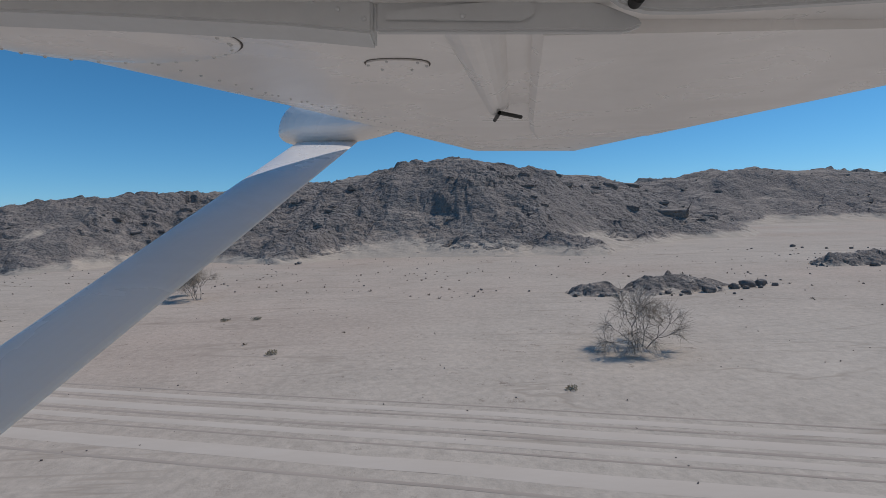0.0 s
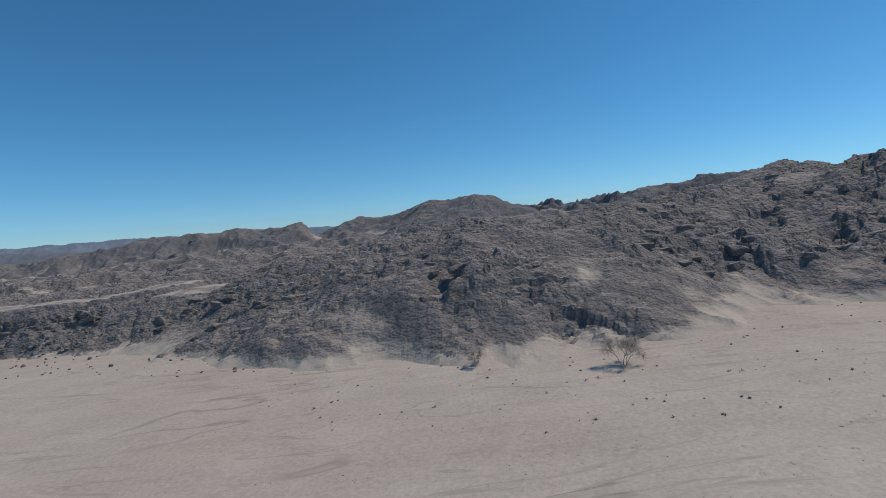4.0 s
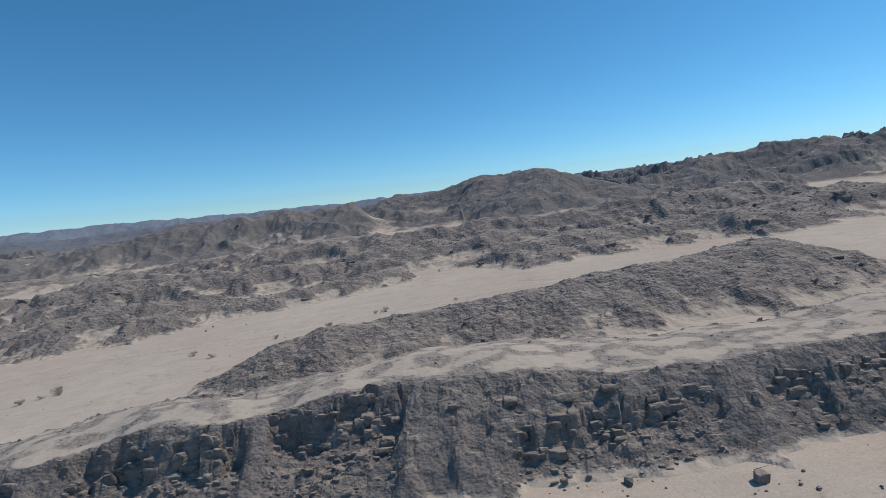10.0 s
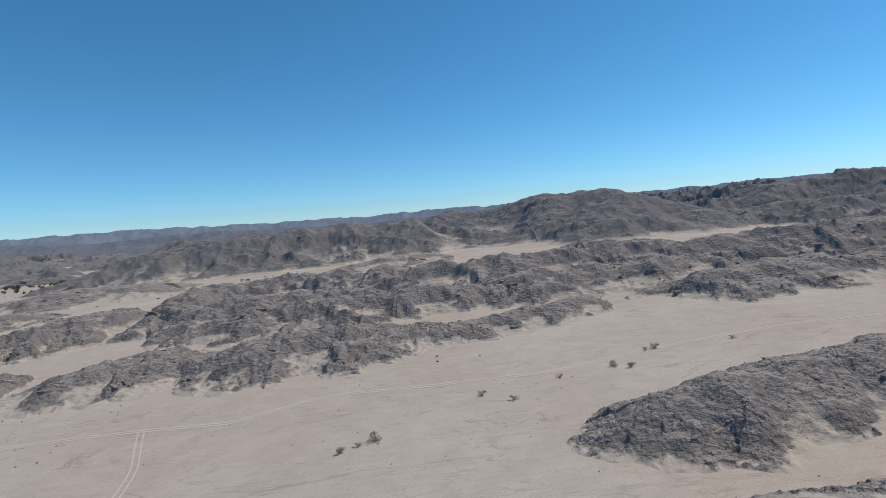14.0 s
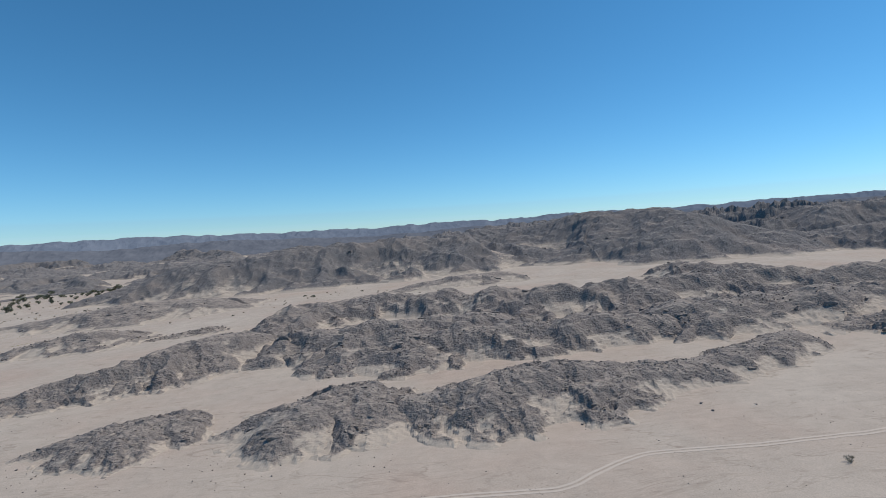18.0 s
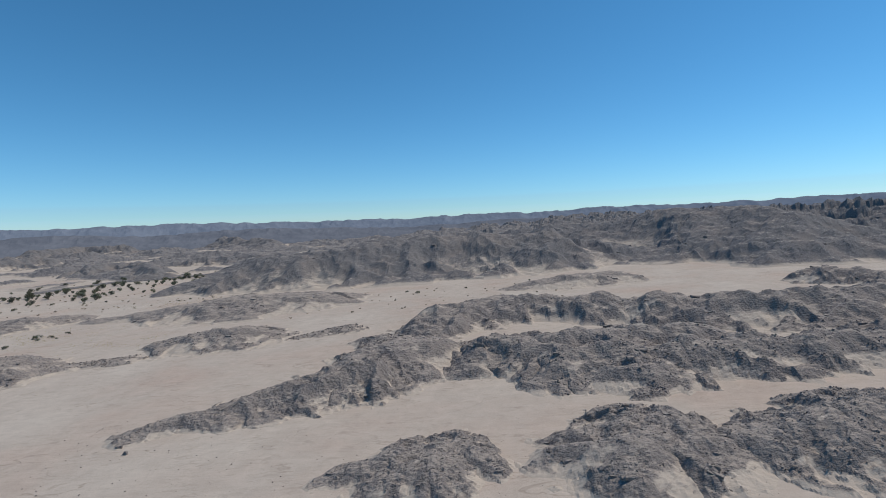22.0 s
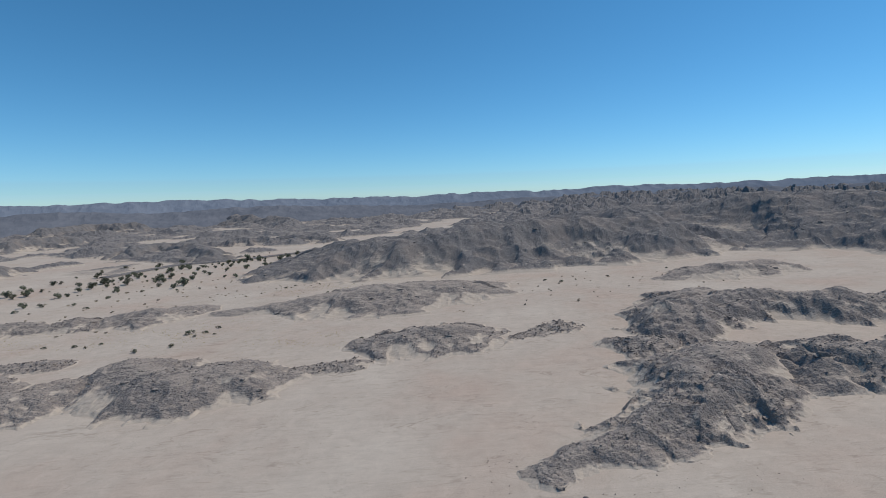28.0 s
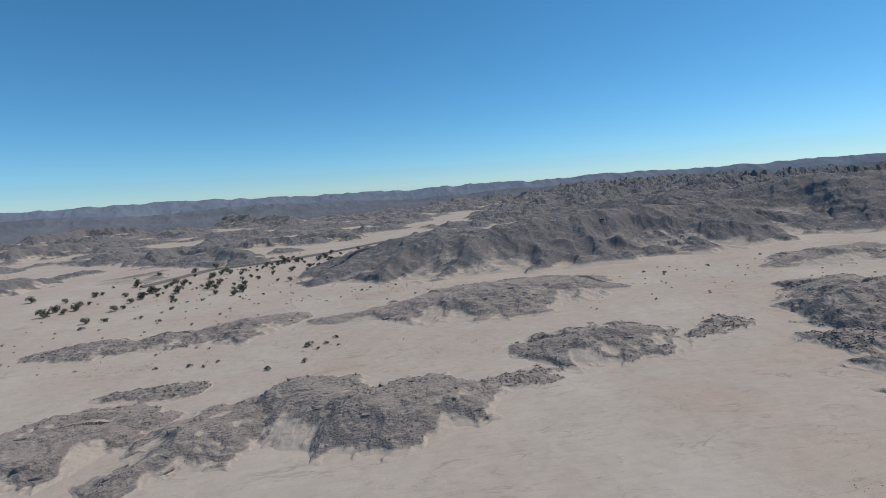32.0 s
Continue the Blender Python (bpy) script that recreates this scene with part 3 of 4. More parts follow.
ridge([(-1040, 461, 53, 13.2), (-1026, 477, 58, 14.0), (-997, 488, 22, 5.0)],
      1.0, "rugged grey rocky hill with sand drifts on its flanks", "dome", outcrops=10, stones=900, bare=-0.08, knolls=0.5)
ridge([(-955, 431, 26, 6.3), (-936, 460, 43, 12.0), (-917, 480, 43, 10.6)],
      1.0, "rugged grey rocky hill with sand drifts on its flanks", "dome", outcrops=10, stones=900, bare=-0.08, knolls=0.5)
ridge([(-884, 506, 50, 15.8), (-853, 474, 50, 15.8), (-824, 469, 50, 15.8), (-796, 482, 50, 15.8)],
      1.0, "rugged grey rocky hill with sand drifts on its flanks", "dome", outcrops=10, stones=2500, bare=-0.08, knolls=0.5)
ridge([(-1043, 498, 33, 10.4), (-1018, 511, 32, 7.8), (-976, 504, 18, 4.1)],
      1.0, "rugged grey rocky hill with sand drifts on its flanks", "dome", outcrops=10, stones=900, bare=-0.08, knolls=0.5)
ridge([(-907, 474, 29, 9.1), (-895, 508, 29, 9.1)],
      1.0, "small rocky outcrop rising from wind-blown sand", "dome", outcrops=10, stones=900, bare=-0.08, knolls=0.5)
ridge([(-779, 499, 11, 1.8), (-740, 502, 16, 2.7), (-715, 507, 19, 3.5)],
      1.0, "small rocky outcrop rising from wind-blown sand", "dome", outcrops=10, stones=900, bare=-0.08, knolls=0.5)
ridge([(-710, 561, 18, 4.2), (-676, 554, 48, 12.6), (-638, 557, 52, 13.3), (-604, 569, 22, 5.3)],
      1.0, "rugged grey rocky hill with sand drifts on its flanks", "dome", outcrops=10, stones=900, bare=-0.08, knolls=0.5)
ridge([(-916, 732, 16, 3.2), (-840, 733, 40, 8.0), (-762, 745, 86, 17.7), (-694, 751, 96, 19.6), (-625, 755, 80, 16.5), (-559, 730, 18, 3.3)],
      1.0, "rugged grey rocky hill with sand drifts on its flanks", "dome", outcrops=10, stones=900, bare=-0.08, knolls=0.5)
ridge([(-584, 549, 9, 1.3), (-541, 570, 24, 4.6)],
      1.0, "small rocky outcrop rising from wind-blown sand", "dome", outcrops=10, stones=900, bare=-0.08, knolls=0.5)
ridge([(-1184, 685, 20, 5.0), (-1129, 694, 40, 10.0), (-1105, 693, 33, 8.2)],
      1.0, "small rocky outcrop rising from wind-blown sand", "dome", outcrops=10, stones=900, bare=-0.08, knolls=0.5)
ridge([(-1086, 690, 22, 5.6), (-1066, 705, 43, 10.6), (-1043, 721, 14, 3.5)],
      1.0, "rugged grey rocky hill with sand drifts on its flanks", "dome", outcrops=10, stones=900, bare=-0.08, knolls=0.5)
ridge([(-1024, 718, 38, 9.7), (-990, 726, 56, 14.2), (-954, 757, 30, 7.3)],
      1.0, "rugged grey rocky hill with sand drifts on its flanks", "dome", outcrops=10, stones=900, bare=-0.08, knolls=0.5)
ridge([(-1040, 555, 13, 3.0), (-981, 556, 21, 5.4)],
      1.0, "small rocky outcrop rising from wind-blown sand", "dome", outcrops=10, stones=900, bare=-0.08, knolls=0.5)
ridge([(-970, 1006, 34, 11.1), (-843, 1093, 158, 52.8), (-691, 1045, 165, 68.8), (-552, 1069, 165, 68.8), (-423, 1074, 165, 68.8), (-271, 1059, 165, 68.8)],
      1.0, "large dark rocky mountain mass beyond the sand valley", "dome", outcrops=10, stones=900, bare=0.40, knolls=0.6)
ridge([(-362, 760, 18, 4.6), (-292, 774, 55, 14.2), (-217, 783, 48, 12.4)],
      1.0, "rugged grey rocky hill with sand drifts on its flanks", "dome", outcrops=10, stones=900, bare=-0.08, knolls=0.5)
ridge([(-448, 614, 24, 6.0), (-394, 624, 62, 15.5), (-373, 605, 42, 10.8)],
      1.0, "rugged grey rocky hill with sand drifts on its flanks", "dome", outcrops=10, stones=900, bare=-0.08, knolls=0.5)
ridge([(-515, 516, 16, 4.2), (-491, 500, 35, 8.9)],
      1.0, "small rocky outcrop rising from wind-blown sand", "dome", outcrops=10, stones=900, bare=-0.08, knolls=0.5)
ridge([(-144, 411, 50, 18.1), (-104, 408, 50, 18.1), (-61, 412, 50, 18.1), (-18, 416, 50, 18.1)],
      1.0, "rugged grey rocky hill with sand drifts on its flanks", "dome", outcrops=10, stones=900, bare=0.02, knolls=0.9)
ridge([(-34, 355, 44, 13.3), (11, 364, 45, 13.4), (65, 362, 43, 12.9), (107, 340, 47, 13.9)],
      1.0, "rugged grey rocky hill with sand drifts on its flanks", "dome", outcrops=10, stones=600, bare=0.40, knolls=0.9)
ridge([(152, 378, 44, 13.1), (188, 382, 61, 18.4), (227, 387, 71, 21.4)],
      1.0, "rugged grey rocky hill with sand drifts on its flanks", "dome", outcrops=10, stones=600, bare=0.40, knolls=0.9)
ridge([(16, 487, 53, 18.7), (78, 463, 60, 24.8), (149, 460, 60, 25.6), (206, 461, 60, 27.2)],
      1.0, "rugged grey rocky hill with sand drifts on its flanks", "dome", outcrops=10, stones=600, bare=0.40, knolls=0.9)
ridge([(-25, 662, 40, 18.1), (41, 603, 32, 11.4)],
      1.0, "rugged grey rocky hill with sand drifts on its flanks", "dome", outcrops=10, stones=600, bare=0.40, knolls=0.9)
ridge([(167, 880, 79, 28.4), (322, 898, 90, 33.0), (410, 817, 90, 37.5)],
      1.0, "rugged grey rocky hill with sand drifts on its flanks", "dome", outcrops=10, stones=600, bare=0.40, knolls=0.9)
ridge([(493, 1401, 173, 62.4), (558, 1123, 204, 74.0), (670, 1023, 219, 79.2), (739, 950, 220, 80.3)],
      1.0, "rugged grey rocky hill with sand drifts on its flanks", "dome", outcrops=10, stones=600, bare=0.40, knolls=0.9)
ridge([(-2104, 1791, 90, 41.0), (-2057, 1866, 90, 41.0), (-2006, 1980, 90, 41.0)],
      1.0, "rugged grey rocky hill with sand drifts on its flanks", "dome", outcrops=10, stones=600, bare=0.40, knolls=0.9)
ridge([(-1488, 1498, 70, 31.9), (-1429, 1628, 70, 31.9), (-1216, 1375, 70, 31.9)],
      1.0, "rugged grey rocky hill with sand drifts on its flanks", "dome", outcrops=10, stones=600, bare=0.40, knolls=0.9)
ridge([(-1309, 1753, 60, 27.4), (-1187, 1757, 60, 27.4)],
      1.0, "rugged grey rocky hill with sand drifts on its flanks", "dome", outcrops=10, stones=600, bare=0.40, knolls=0.9)
ridge([(-1169, 1793, 60, 26.4), (-1013, 1775, 60, 26.4)],
      1.0, "rugged grey rocky hill with sand drifts on its flanks", "dome", outcrops=10, stones=600, bare=0.40, knolls=0.9)
ridge([(-1572, 1123, 60, 26.4), (-1595, 1207, 60, 26.4)],
      1.0, "rugged grey rocky hill with sand drifts on its flanks", "dome", outcrops=10, stones=600, bare=0.40, knolls=0.9)
ridge([(-2519, 2497, 120, 52.6), (-2553, 2897, 120, 52.6), (-2310, 2878, 120, 52.6)],
      1.0, "rugged grey rocky hill with sand drifts on its flanks", "dome", outcrops=10, stones=600, bare=0.40, knolls=0.9)
ridge([(-2194, 3605, 150, 65.8), (-1731, 3087, 150, 65.8), (-1491, 3023, 126, 44.2)],
      1.0, "rugged grey rocky hill with sand drifts on its flanks", "dome", outcrops=10, stones=600, bare=0.40, knolls=0.9)


# the far hills: low dark hills on pale plains, denser towards the high ground
rows_d = [930.0]
while rows_d[-1] < 4300:
    rows_d.append(rows_d[-1] * 1.0075)
D = np.array(rows_d)
Sx = np.linspace(-1, 1, 1000)
half = 700 + D * 1.1
X = -330 + Sx[None, :] * half[:, None] - 0.12 * D[:, None]
Y = line_y(X) * np.clip(1 - D / 3000, 0, 1)[:, None] + D[:, None]
far = np.clip((D - 930) / 3300, 0, 1)[:, None]
right = np.clip((X + 850) / 1500, 0, 1)
river = np.clip(1 - np.abs(X + 1220 - 0.42 * (Y - 1000)) / 170, 0, 1)
mask = fbm(X / 260, Y / 300, 6, 501, 0.55) + 0.40 * right + 0.30 * far + 0.03 - 0.45 * river
tops = 0.45 + 0.75 * ridged(X / 150, Y / 150, 5, 540)
hills = np.clip(mask, 0, 0.9) * (55 + 45 * right) * tops
hills = hills * np.clip((D - 930) / 120, 0, 1)[:, None]
drift = np.clip(0.75 - hills / 9 + 0.6 * fbm(X / 90, Y / 90, 4, 590), 0, 1)
far_hills = sheet("hills_far", X, Y, sand_z(X, Y) + hills - 1.0, ROCK_FAR, keep=hills > 0.4, values=drift)
tagged(far_hills, "distant dark rocky desert hills between pale sand plains", "hills", kind="structure")


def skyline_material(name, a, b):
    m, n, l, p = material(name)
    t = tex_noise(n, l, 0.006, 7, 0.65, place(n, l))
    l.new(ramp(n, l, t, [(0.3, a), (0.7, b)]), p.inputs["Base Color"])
    p.inputs["Roughness"].default_value = 1.0
    p.inputs["Specular IOR Level"].default_value = 0.0
    return m


def skyline(name, r0, r1, base, seed, mat):
    """A band of distant mountains: a rising flank, spurs and an uneven crest."""
    A, R = np.meshgrid(np.radians(np.linspace(-70, 64, 1100)), np.linspace(r0, r1, 26))
    k = (R - r0) / (r1 - r0)
    crest = base + 40 * np.clip(A / 0.7, 0, 1) + 22 * np.clip(-A / 0.7 - 0.2, 0, 1)
    crest = crest + 30 * fbm(A * 5, A * 0 + 3.3, 4, seed, 0.45)
    spur = ridged(A * 22 + 0.4 * fbm(A * 14, k * 2, 3, seed + 5), k * 1.2, 4, seed + 9, 0.5)
    top = (crest + 45) * np.clip(k * 1.15, 0, 1) ** 0.8 * (0.90 + 0.12 * spur) + 4 * fbm(A * 60, k * 6, 3, seed + 11)
    return sheet(name, -330 + R * np.sin(A), R * np.cos(A), -50 + top, mat, smooth=False)


# distance haze is put into the base colours: blue-grey, paler on the farther range
HAZY = skyline_material("haze_painted_far_mountains", (0.150, 0.185, 0.235), (0.205, 0.24, 0.29))
HAZY_NEAR = skyline_material("haze_painted_near_mountains", (0.125, 0.14, 0.165), (0.18, 0.195, 0.22))
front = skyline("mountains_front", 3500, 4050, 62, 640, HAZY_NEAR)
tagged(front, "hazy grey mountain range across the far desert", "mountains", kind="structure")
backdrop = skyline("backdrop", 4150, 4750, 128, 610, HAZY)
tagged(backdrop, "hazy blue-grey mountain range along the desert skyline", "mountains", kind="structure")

# ---- boulders, stones, trees, tracks ----


def part(name, bm, mat, parent=None, label=""):
    """One mesh object out of a bmesh, under a thing or a part."""
    me = bpy.data.meshes.new(name)
    bm.to_mesh(me)
    bm.free()
    me.materials.append(mat)
    ob = new(name, me)
    if parent is not None:
        ob.parent = parent
    return tagged(ob, label)


def on_sand(x, y):
    return float(sand_z(np.array([float(x)]), np.array([float(y)]))[0])


def boulder(x, y, size, seed, label="angular grey-brown boulder lying on pale sand", sz=0.75):
    ob = part("boulder", hull_rock(seed, 20, 1.0, 0.85, sz, 0.45), ROCK)
    ob.matrix_world = pose(x, y, on_sand(x, y) - 0.12 * size, 0, 0, seed * 77 % 360) @ Matrix.Diagonal((size, size, size, 1))
    return tagged(ob, label, "boulder", group="boulders on the sand")


# the low rock pile on the flat and loose boulders at the foot of the hills
ridge([(231.5, -1.2, 2.6, 1.3), (234.5, -1.2, 3.0, 1.6), (236.5, -0.8, 1.4, 0.4)], 0.75, "low broken grey rock pile on the flat sand", outcrops=0, knolls=0.3, fine=0.2)
ridge([(238.5, -0.6, 3.4, 1.7), (243, 0.4, 4.2, 2.0), (247, 0.3, 2.6, 1.0)], 0.75, "broken grey rock pile of cracked slabs on flat sand", outcrops=0, knolls=0.3, fine=0.2)
ridge([(274, 21, 3.4, 1.6), (281, 22, 4.2, 2.2), (288, 24, 3.5, 1.7)], 0.75, "broken grey rock pile of cracked slabs on flat sand", outcrops=0, knolls=0.3, fine=0.25)
for k, (x, y, s) in enumerate(((244.6, -2.6, 1.7), (248.2, -0.6, 1.5), (250.2, 0.4, 1.9), (252.2, 1.2, 1.6), (242, -3.0, 1.2), (237.4, -1.8, 0.9), (246.0, -1.8, 1.1), (240.2, -2.9, 0.9), (239.2, -3.3, 0.6), (249.2, -1.2, 0.8), (233.2, -3.3, 0.9), (230.4, -3.0, 0.7), (235.4, -2.4, 1.1), (253.4, 0.6, 0.8), (251.0, -0.8, 0.6), (241.0, -4.2, 0.5), (278, 17.6, 1.4), (283, 18.0, 1.8), (287, 19.6, 1.2))):
    boulder(x, y, s, 40 + k, "weathered grey boulder beside a low rock pile")
for k, (x, y, s) in enumerate(((169, 71, 5.0), (208, 64, 2.2), (-48, 92, 3.2), (-85, 97, 2.6), (39, 83, 3.6), (-19, 86, 1.6), (44, 69, 1.5), (47, 68, 1.0), (53, 67, 1.3), (18, 76, 1.1), (6, 86, 1.2), (-20, 88, 2.0), (-66, 96, 2.2), (-310, 268, 1.6), (-330, 268, 1.4), (-590, 322, 3.2), (-598, 330, 4.0))):
    boulder(x, y, s, 80 + k)
for k in range(90):
    x = rng.uniform(-560, 330)
    base = {0: 62 - 0.05 * (x - 150), 1: 88, 2: 268}[0 if x > 70 else 1 if x > -180 else 2]
    boulder(x, base + rng.uniform(-10, 6), rng.choice((0.5, 0.7, 0.9, 1.3)), 300 + k, "small grey stone block lying on pale sand")


nr = np.random.default_rng(5)
spots = []
for x0, x1, off0, off1, n, s0, s1 in ((60, 330, 55, 125, 1300, 0.1, 0.4), (60, 330, 14, 60, 2600, 0.03, 0.13), (-170, 60, 75, 105, 900, 0.2, 0.7), (-420, -150, 130, 260, 500, 0.2, 0.5), (-640, -330, 120, 230, 900, 0.25, 0.8)):
    xs = nr.uniform(x0, x1, n)
    ys = line_y(xs) + nr.uniform(off0, off1, n) ** 1.0
    clump = fbm(xs / 14, ys / 5, 3, 71) > 0.02
    spots += [(float(x), float(y), float(s)) for x, y, s in zip(xs[clump], ys[clump], nr.uniform(s0, s1, n)[clump])]
sp = np.array(spots)
field = scatter("loose_stones", sp[:, 0], sp[:, 1], sand_z(sp[:, 0], sp[:, 1]) - 0.1 * sp[:, 2], sp[:, 2], ROCK, 9)
tagged(field, "scattered small dark stones on the desert sand", "stones", kind="stuff")


def bark_material(name, a, b):
    m, n, l, p = material(name)
    t = tex_noise(n, l, 9, 6, 0.7, place(n, l, (1, 1, 0.3)))
    l.new(ramp(n, l, t, [(0.3, a), (0.7, b)]), p.inputs["Base Color"])
    p.inputs["Roughness"].default_value = 0.9
    l.new(bump(n, l, t, 0.6, 0.02), p.inputs["Normal"])
    return m


BARK = bark_material("dry_acacia_bark", (0.19, 0.165, 0.145), (0.33, 0.29, 0.25))
TWIG = bark_material("grey_twigs", (0.30, 0.265, 0.22), (0.46, 0.40, 0.335))
LEAF = bark_material("dusty_green_leaves", (0.085, 0.10, 0.068), (0.15, 0.165, 0.11))
DRY = bark_material("dry_olive_scrub", (0.24, 0.21, 0.15), (0.36, 0.315, 0.23))


def tube(bm, a, b, ra, rb, sides=5):
    ax = (b - a)
    q = ax.to_track_quat("Z", "Y").to_matrix()
    ring = []
    for c, r in ((a, ra), (b, rb)):
        ring.append([bm.verts.new(c + q @ Vector((r * math.cos(2 * math.pi * k / sides), r * math.sin(2 * math.pi * k / sides), 0))) for k in range(sides)])
    for k in range(sides):
        bm.faces.new((ring[0][k], ring[0][(k + 1) % sides], ring[1][(k + 1) % sides], ring[1][k]))


def bare_tree(x, y, height, width, seed, label, leaves=0):
    """A desert acacia: several stems from the ground, spreading limbs, a wide crown of fine twigs."""
    r = random.Random(seed)
    root = new("acacia_tree")
    limbs, tips = [], []

    def limb(a, d, length, rad, level):
        b, steps = a, 3
        for k in range(steps):
            d = (d + Vector((r.uniform(-0.4, 0.4), r.uniform(-0.4, 0.4), r.uniform(-0.2, 0.2)))).normalized()
            c = b + d * (length / steps)
            limbs.append((b, c, rad * (1 - 0.25 * k / steps), rad * (1 - 0.25 * (k + 1) / steps), 5 if level < 2 else 3))
            b = c
            if level >= 2:
                tips.append((c, d))
        if level < 3:
            for _ in range(r.choice((3, 3, 4))):
                nd = (d + Vector((r.uniform(-1, 1), r.uniform(-1, 1), r.uniform(-0.45, 0.45)))).normalized()
                limb(b, nd, length * r.uniform(0.6, 0.85), rad * 0.6, level + 1)

    stems = r.choice((3, 4, 5))
    for k in range(stems):
        a = 6.28 * k / stems + r.uniform(-0.5, 0.5)
        lean = r.uniform(0.25, 0.9)
        limb(Vector((0.08 * math.cos(a), 0.08 * math.sin(a), -0.05)), Vector((lean * math.cos(a), lean * math.sin(a), 0.9)).normalized(), 0.34, 0.022, 0)
    top = max(p.z for p, _ in tips)
    wide = 2 * sorted(math.hypot(p.x, p.y) for p, _ in tips)[int(0.93 * len(tips))]
    fit = Vector((width / wide, width / wide, height / top))

    def sized(v):
        return Vector((v.x * fit.x, v.y * fit.y, v.z * fit.z))

    wood, twigs = bmesh.new(), bmesh.new()
    for a, b, ra, rb, sides in limbs:
        tube(wood, sized(a), sized(b), ra * height * 0.5, rb * height * 0.5, sides)
    for p, d in tips:
        p = sized(p)
        for _ in range(5):
            e = (d + Vector((r.uniform(-1.2, 1.2), r.uniform(-1.2, 1.2), r.uniform(-1.0, 0.6)))).normalized()
            q = p + e * r.uniform(0.04, 0.12) * (height + width)
            q.z = max(q.z, 0.08)
            w = e.cross(Vector((r.uniform(-1, 1), r.uniform(-1, 1), 1))).normalized() * 0.009
            twigs.faces.new([twigs.verts.new(v) for v in (p - w, p + w, q + w * 0.5, q - w * 0.5)])
    part("trunk", wood, BARK, root, "forked dark trunk and limbs")
    part("crown", twigs, TWIG, root, "airy crown of fine leafless grey twigs")
    if leaves:
        crown = bmesh.new()
        for _ in range(leaves):
            p, d = tips[r.randrange(len(tips))]
            c = sized(p) + Vector((r.gauss(0, 1), r.gauss(0, 1), r.gauss(0, 0.7))) * 0.06 * height
            u = Vector((r.uniform(-1, 1), r.uniform(-1, 1), r.uniform(-1, 1))).normalized() * 0.05
            w = u.orthogonal().normalized() * 0.035
            crown.faces.new([crown.verts.new(v) for v in (c - u, c + w, c + u, c - w)])
        part("foliage", crown, DRY, root, "thin dusty olive foliage")
    root.matrix_world = pose(x, y, on_sand(x, y), 0, 0, r.uniform(0, 360))
    return tagged(root, label, "tree", group="bare acacia trees on the flat")


for k, (x, y, h, w, lv) in enumerate(((229.6, -24.2, 3.7, 5.2, 60), (162.9, -5.2, 2.9, 4.4, 150), (174.9, -14.4, 3.2, 2.5, 100), (187.0, 1.6, 4.0, 5.0, 250), (184.6, 4.9, 2.8, 3.0, 120), (132.8, -9.2, 3.6, 4.2, 120), (164.8, -6.2, 2.1, 1.8, 60), (109.2, 41.6, 3.4, 4.6, 60), (90.4, 48.8, 2.3, 2.8, 60))):
    bare_tree(x, y, h, w, 20 + k, "nearly leafless desert acacia standing on pale sand" if lv < 140 else "sparse dusty acacia tree with forked trunk on sand", lv)


def bush_proto(seed, leaf_mat, name, n, tall):
    """A desert bush: several stems and an uneven crown of loose leaf clumps."""
    r = random.Random(seed)
    root = new(name)
    wood, crown = bmesh.new(), bmesh.new()
    lobes = [(Vector((r.uniform(-0.38, 0.38), r.uniform(-0.38, 0.38), tall * r.uniform(0.18, 0.6))), r.uniform(0.14, 0.26)) for _ in range(7)]
    for c, rad in lobes:
        tube(wood, Vector((r.uniform(-0.05, 0.05), r.uniform(-0.05, 0.05), -0.05)), c, 0.035, 0.012, 4)
        for _ in range(n // 7):
            v = Vector((r.gauss(0, 1), r.gauss(0, 1), r.gauss(0, 0.8))).normalized() * rad * r.uniform(0.55, 1.1)
            p = c + v
            u = Vector((r.uniform(-1, 1), r.uniform(-1, 1), r.uniform(-1, 1))).normalized() * r.uniform(0.035, 0.07)
            w = u.orthogonal().normalized() * 0.035
            crown.faces.new([crown.verts.new(q) for q in (p - u, p + w, p + u, p - w)])
    part("stems", wood, BARK, root)
    part("crown", crown, leaf_mat, root)
    return root


def plant_row(proto, spots, label, category, group):
    tagged(proto, label, category, group=group)
    for k, (x, y, s) in enumerate(spots):
        m = pose(x, y, on_sand(x, y), 0, 0, k * 137.5) 
        ob = copy_thing(proto, m) if k else proto
        ob.matrix_world = m @ Matrix.Diagonal((s, s, s, 1))


SCRUB = bush_proto(1, DRY, "desert_bush", 230, 0.75)
plant_row(SCRUB, [(-223, 192, 4.2), (-233, 187, 2.8), (-190, 218, 3.0), (-180, 212, 2.8), (-161, 229, 2.6), (-139, 234, 3.6), (-134, 232, 3.2), (-117, 250, 3.6), (-84, 252, 2.4), (4, 234, 2.2), (-121, 249, 2.2), (-228, 190, 2.2)], "dry olive desert bush on the sand valley floor", "bush", "bushes in the sand valley")
LOW = bush_proto(3, DRY, "low_bush", 260, 0.25)
plant_row(LOW, [(163.4, -18.3, 1.3), (166.6, -17.9, 1.4), (168.1, -17.2, 1.2), (174.0, -21.2, 0.8), (205.8, -24.4, 0.9), (197.2, -12.6, 0.8), (199.8, -12.4, 0.9), (172, -20, 0.6), (178, -22, 0.7), (223.6, -31.9, 0.7)], "low dark leafless bush flat on the sand", "bush", "low dark bushes on the flat")
GREEN = bush_proto(2, LEAF, "green_bush", 420, 0.8)
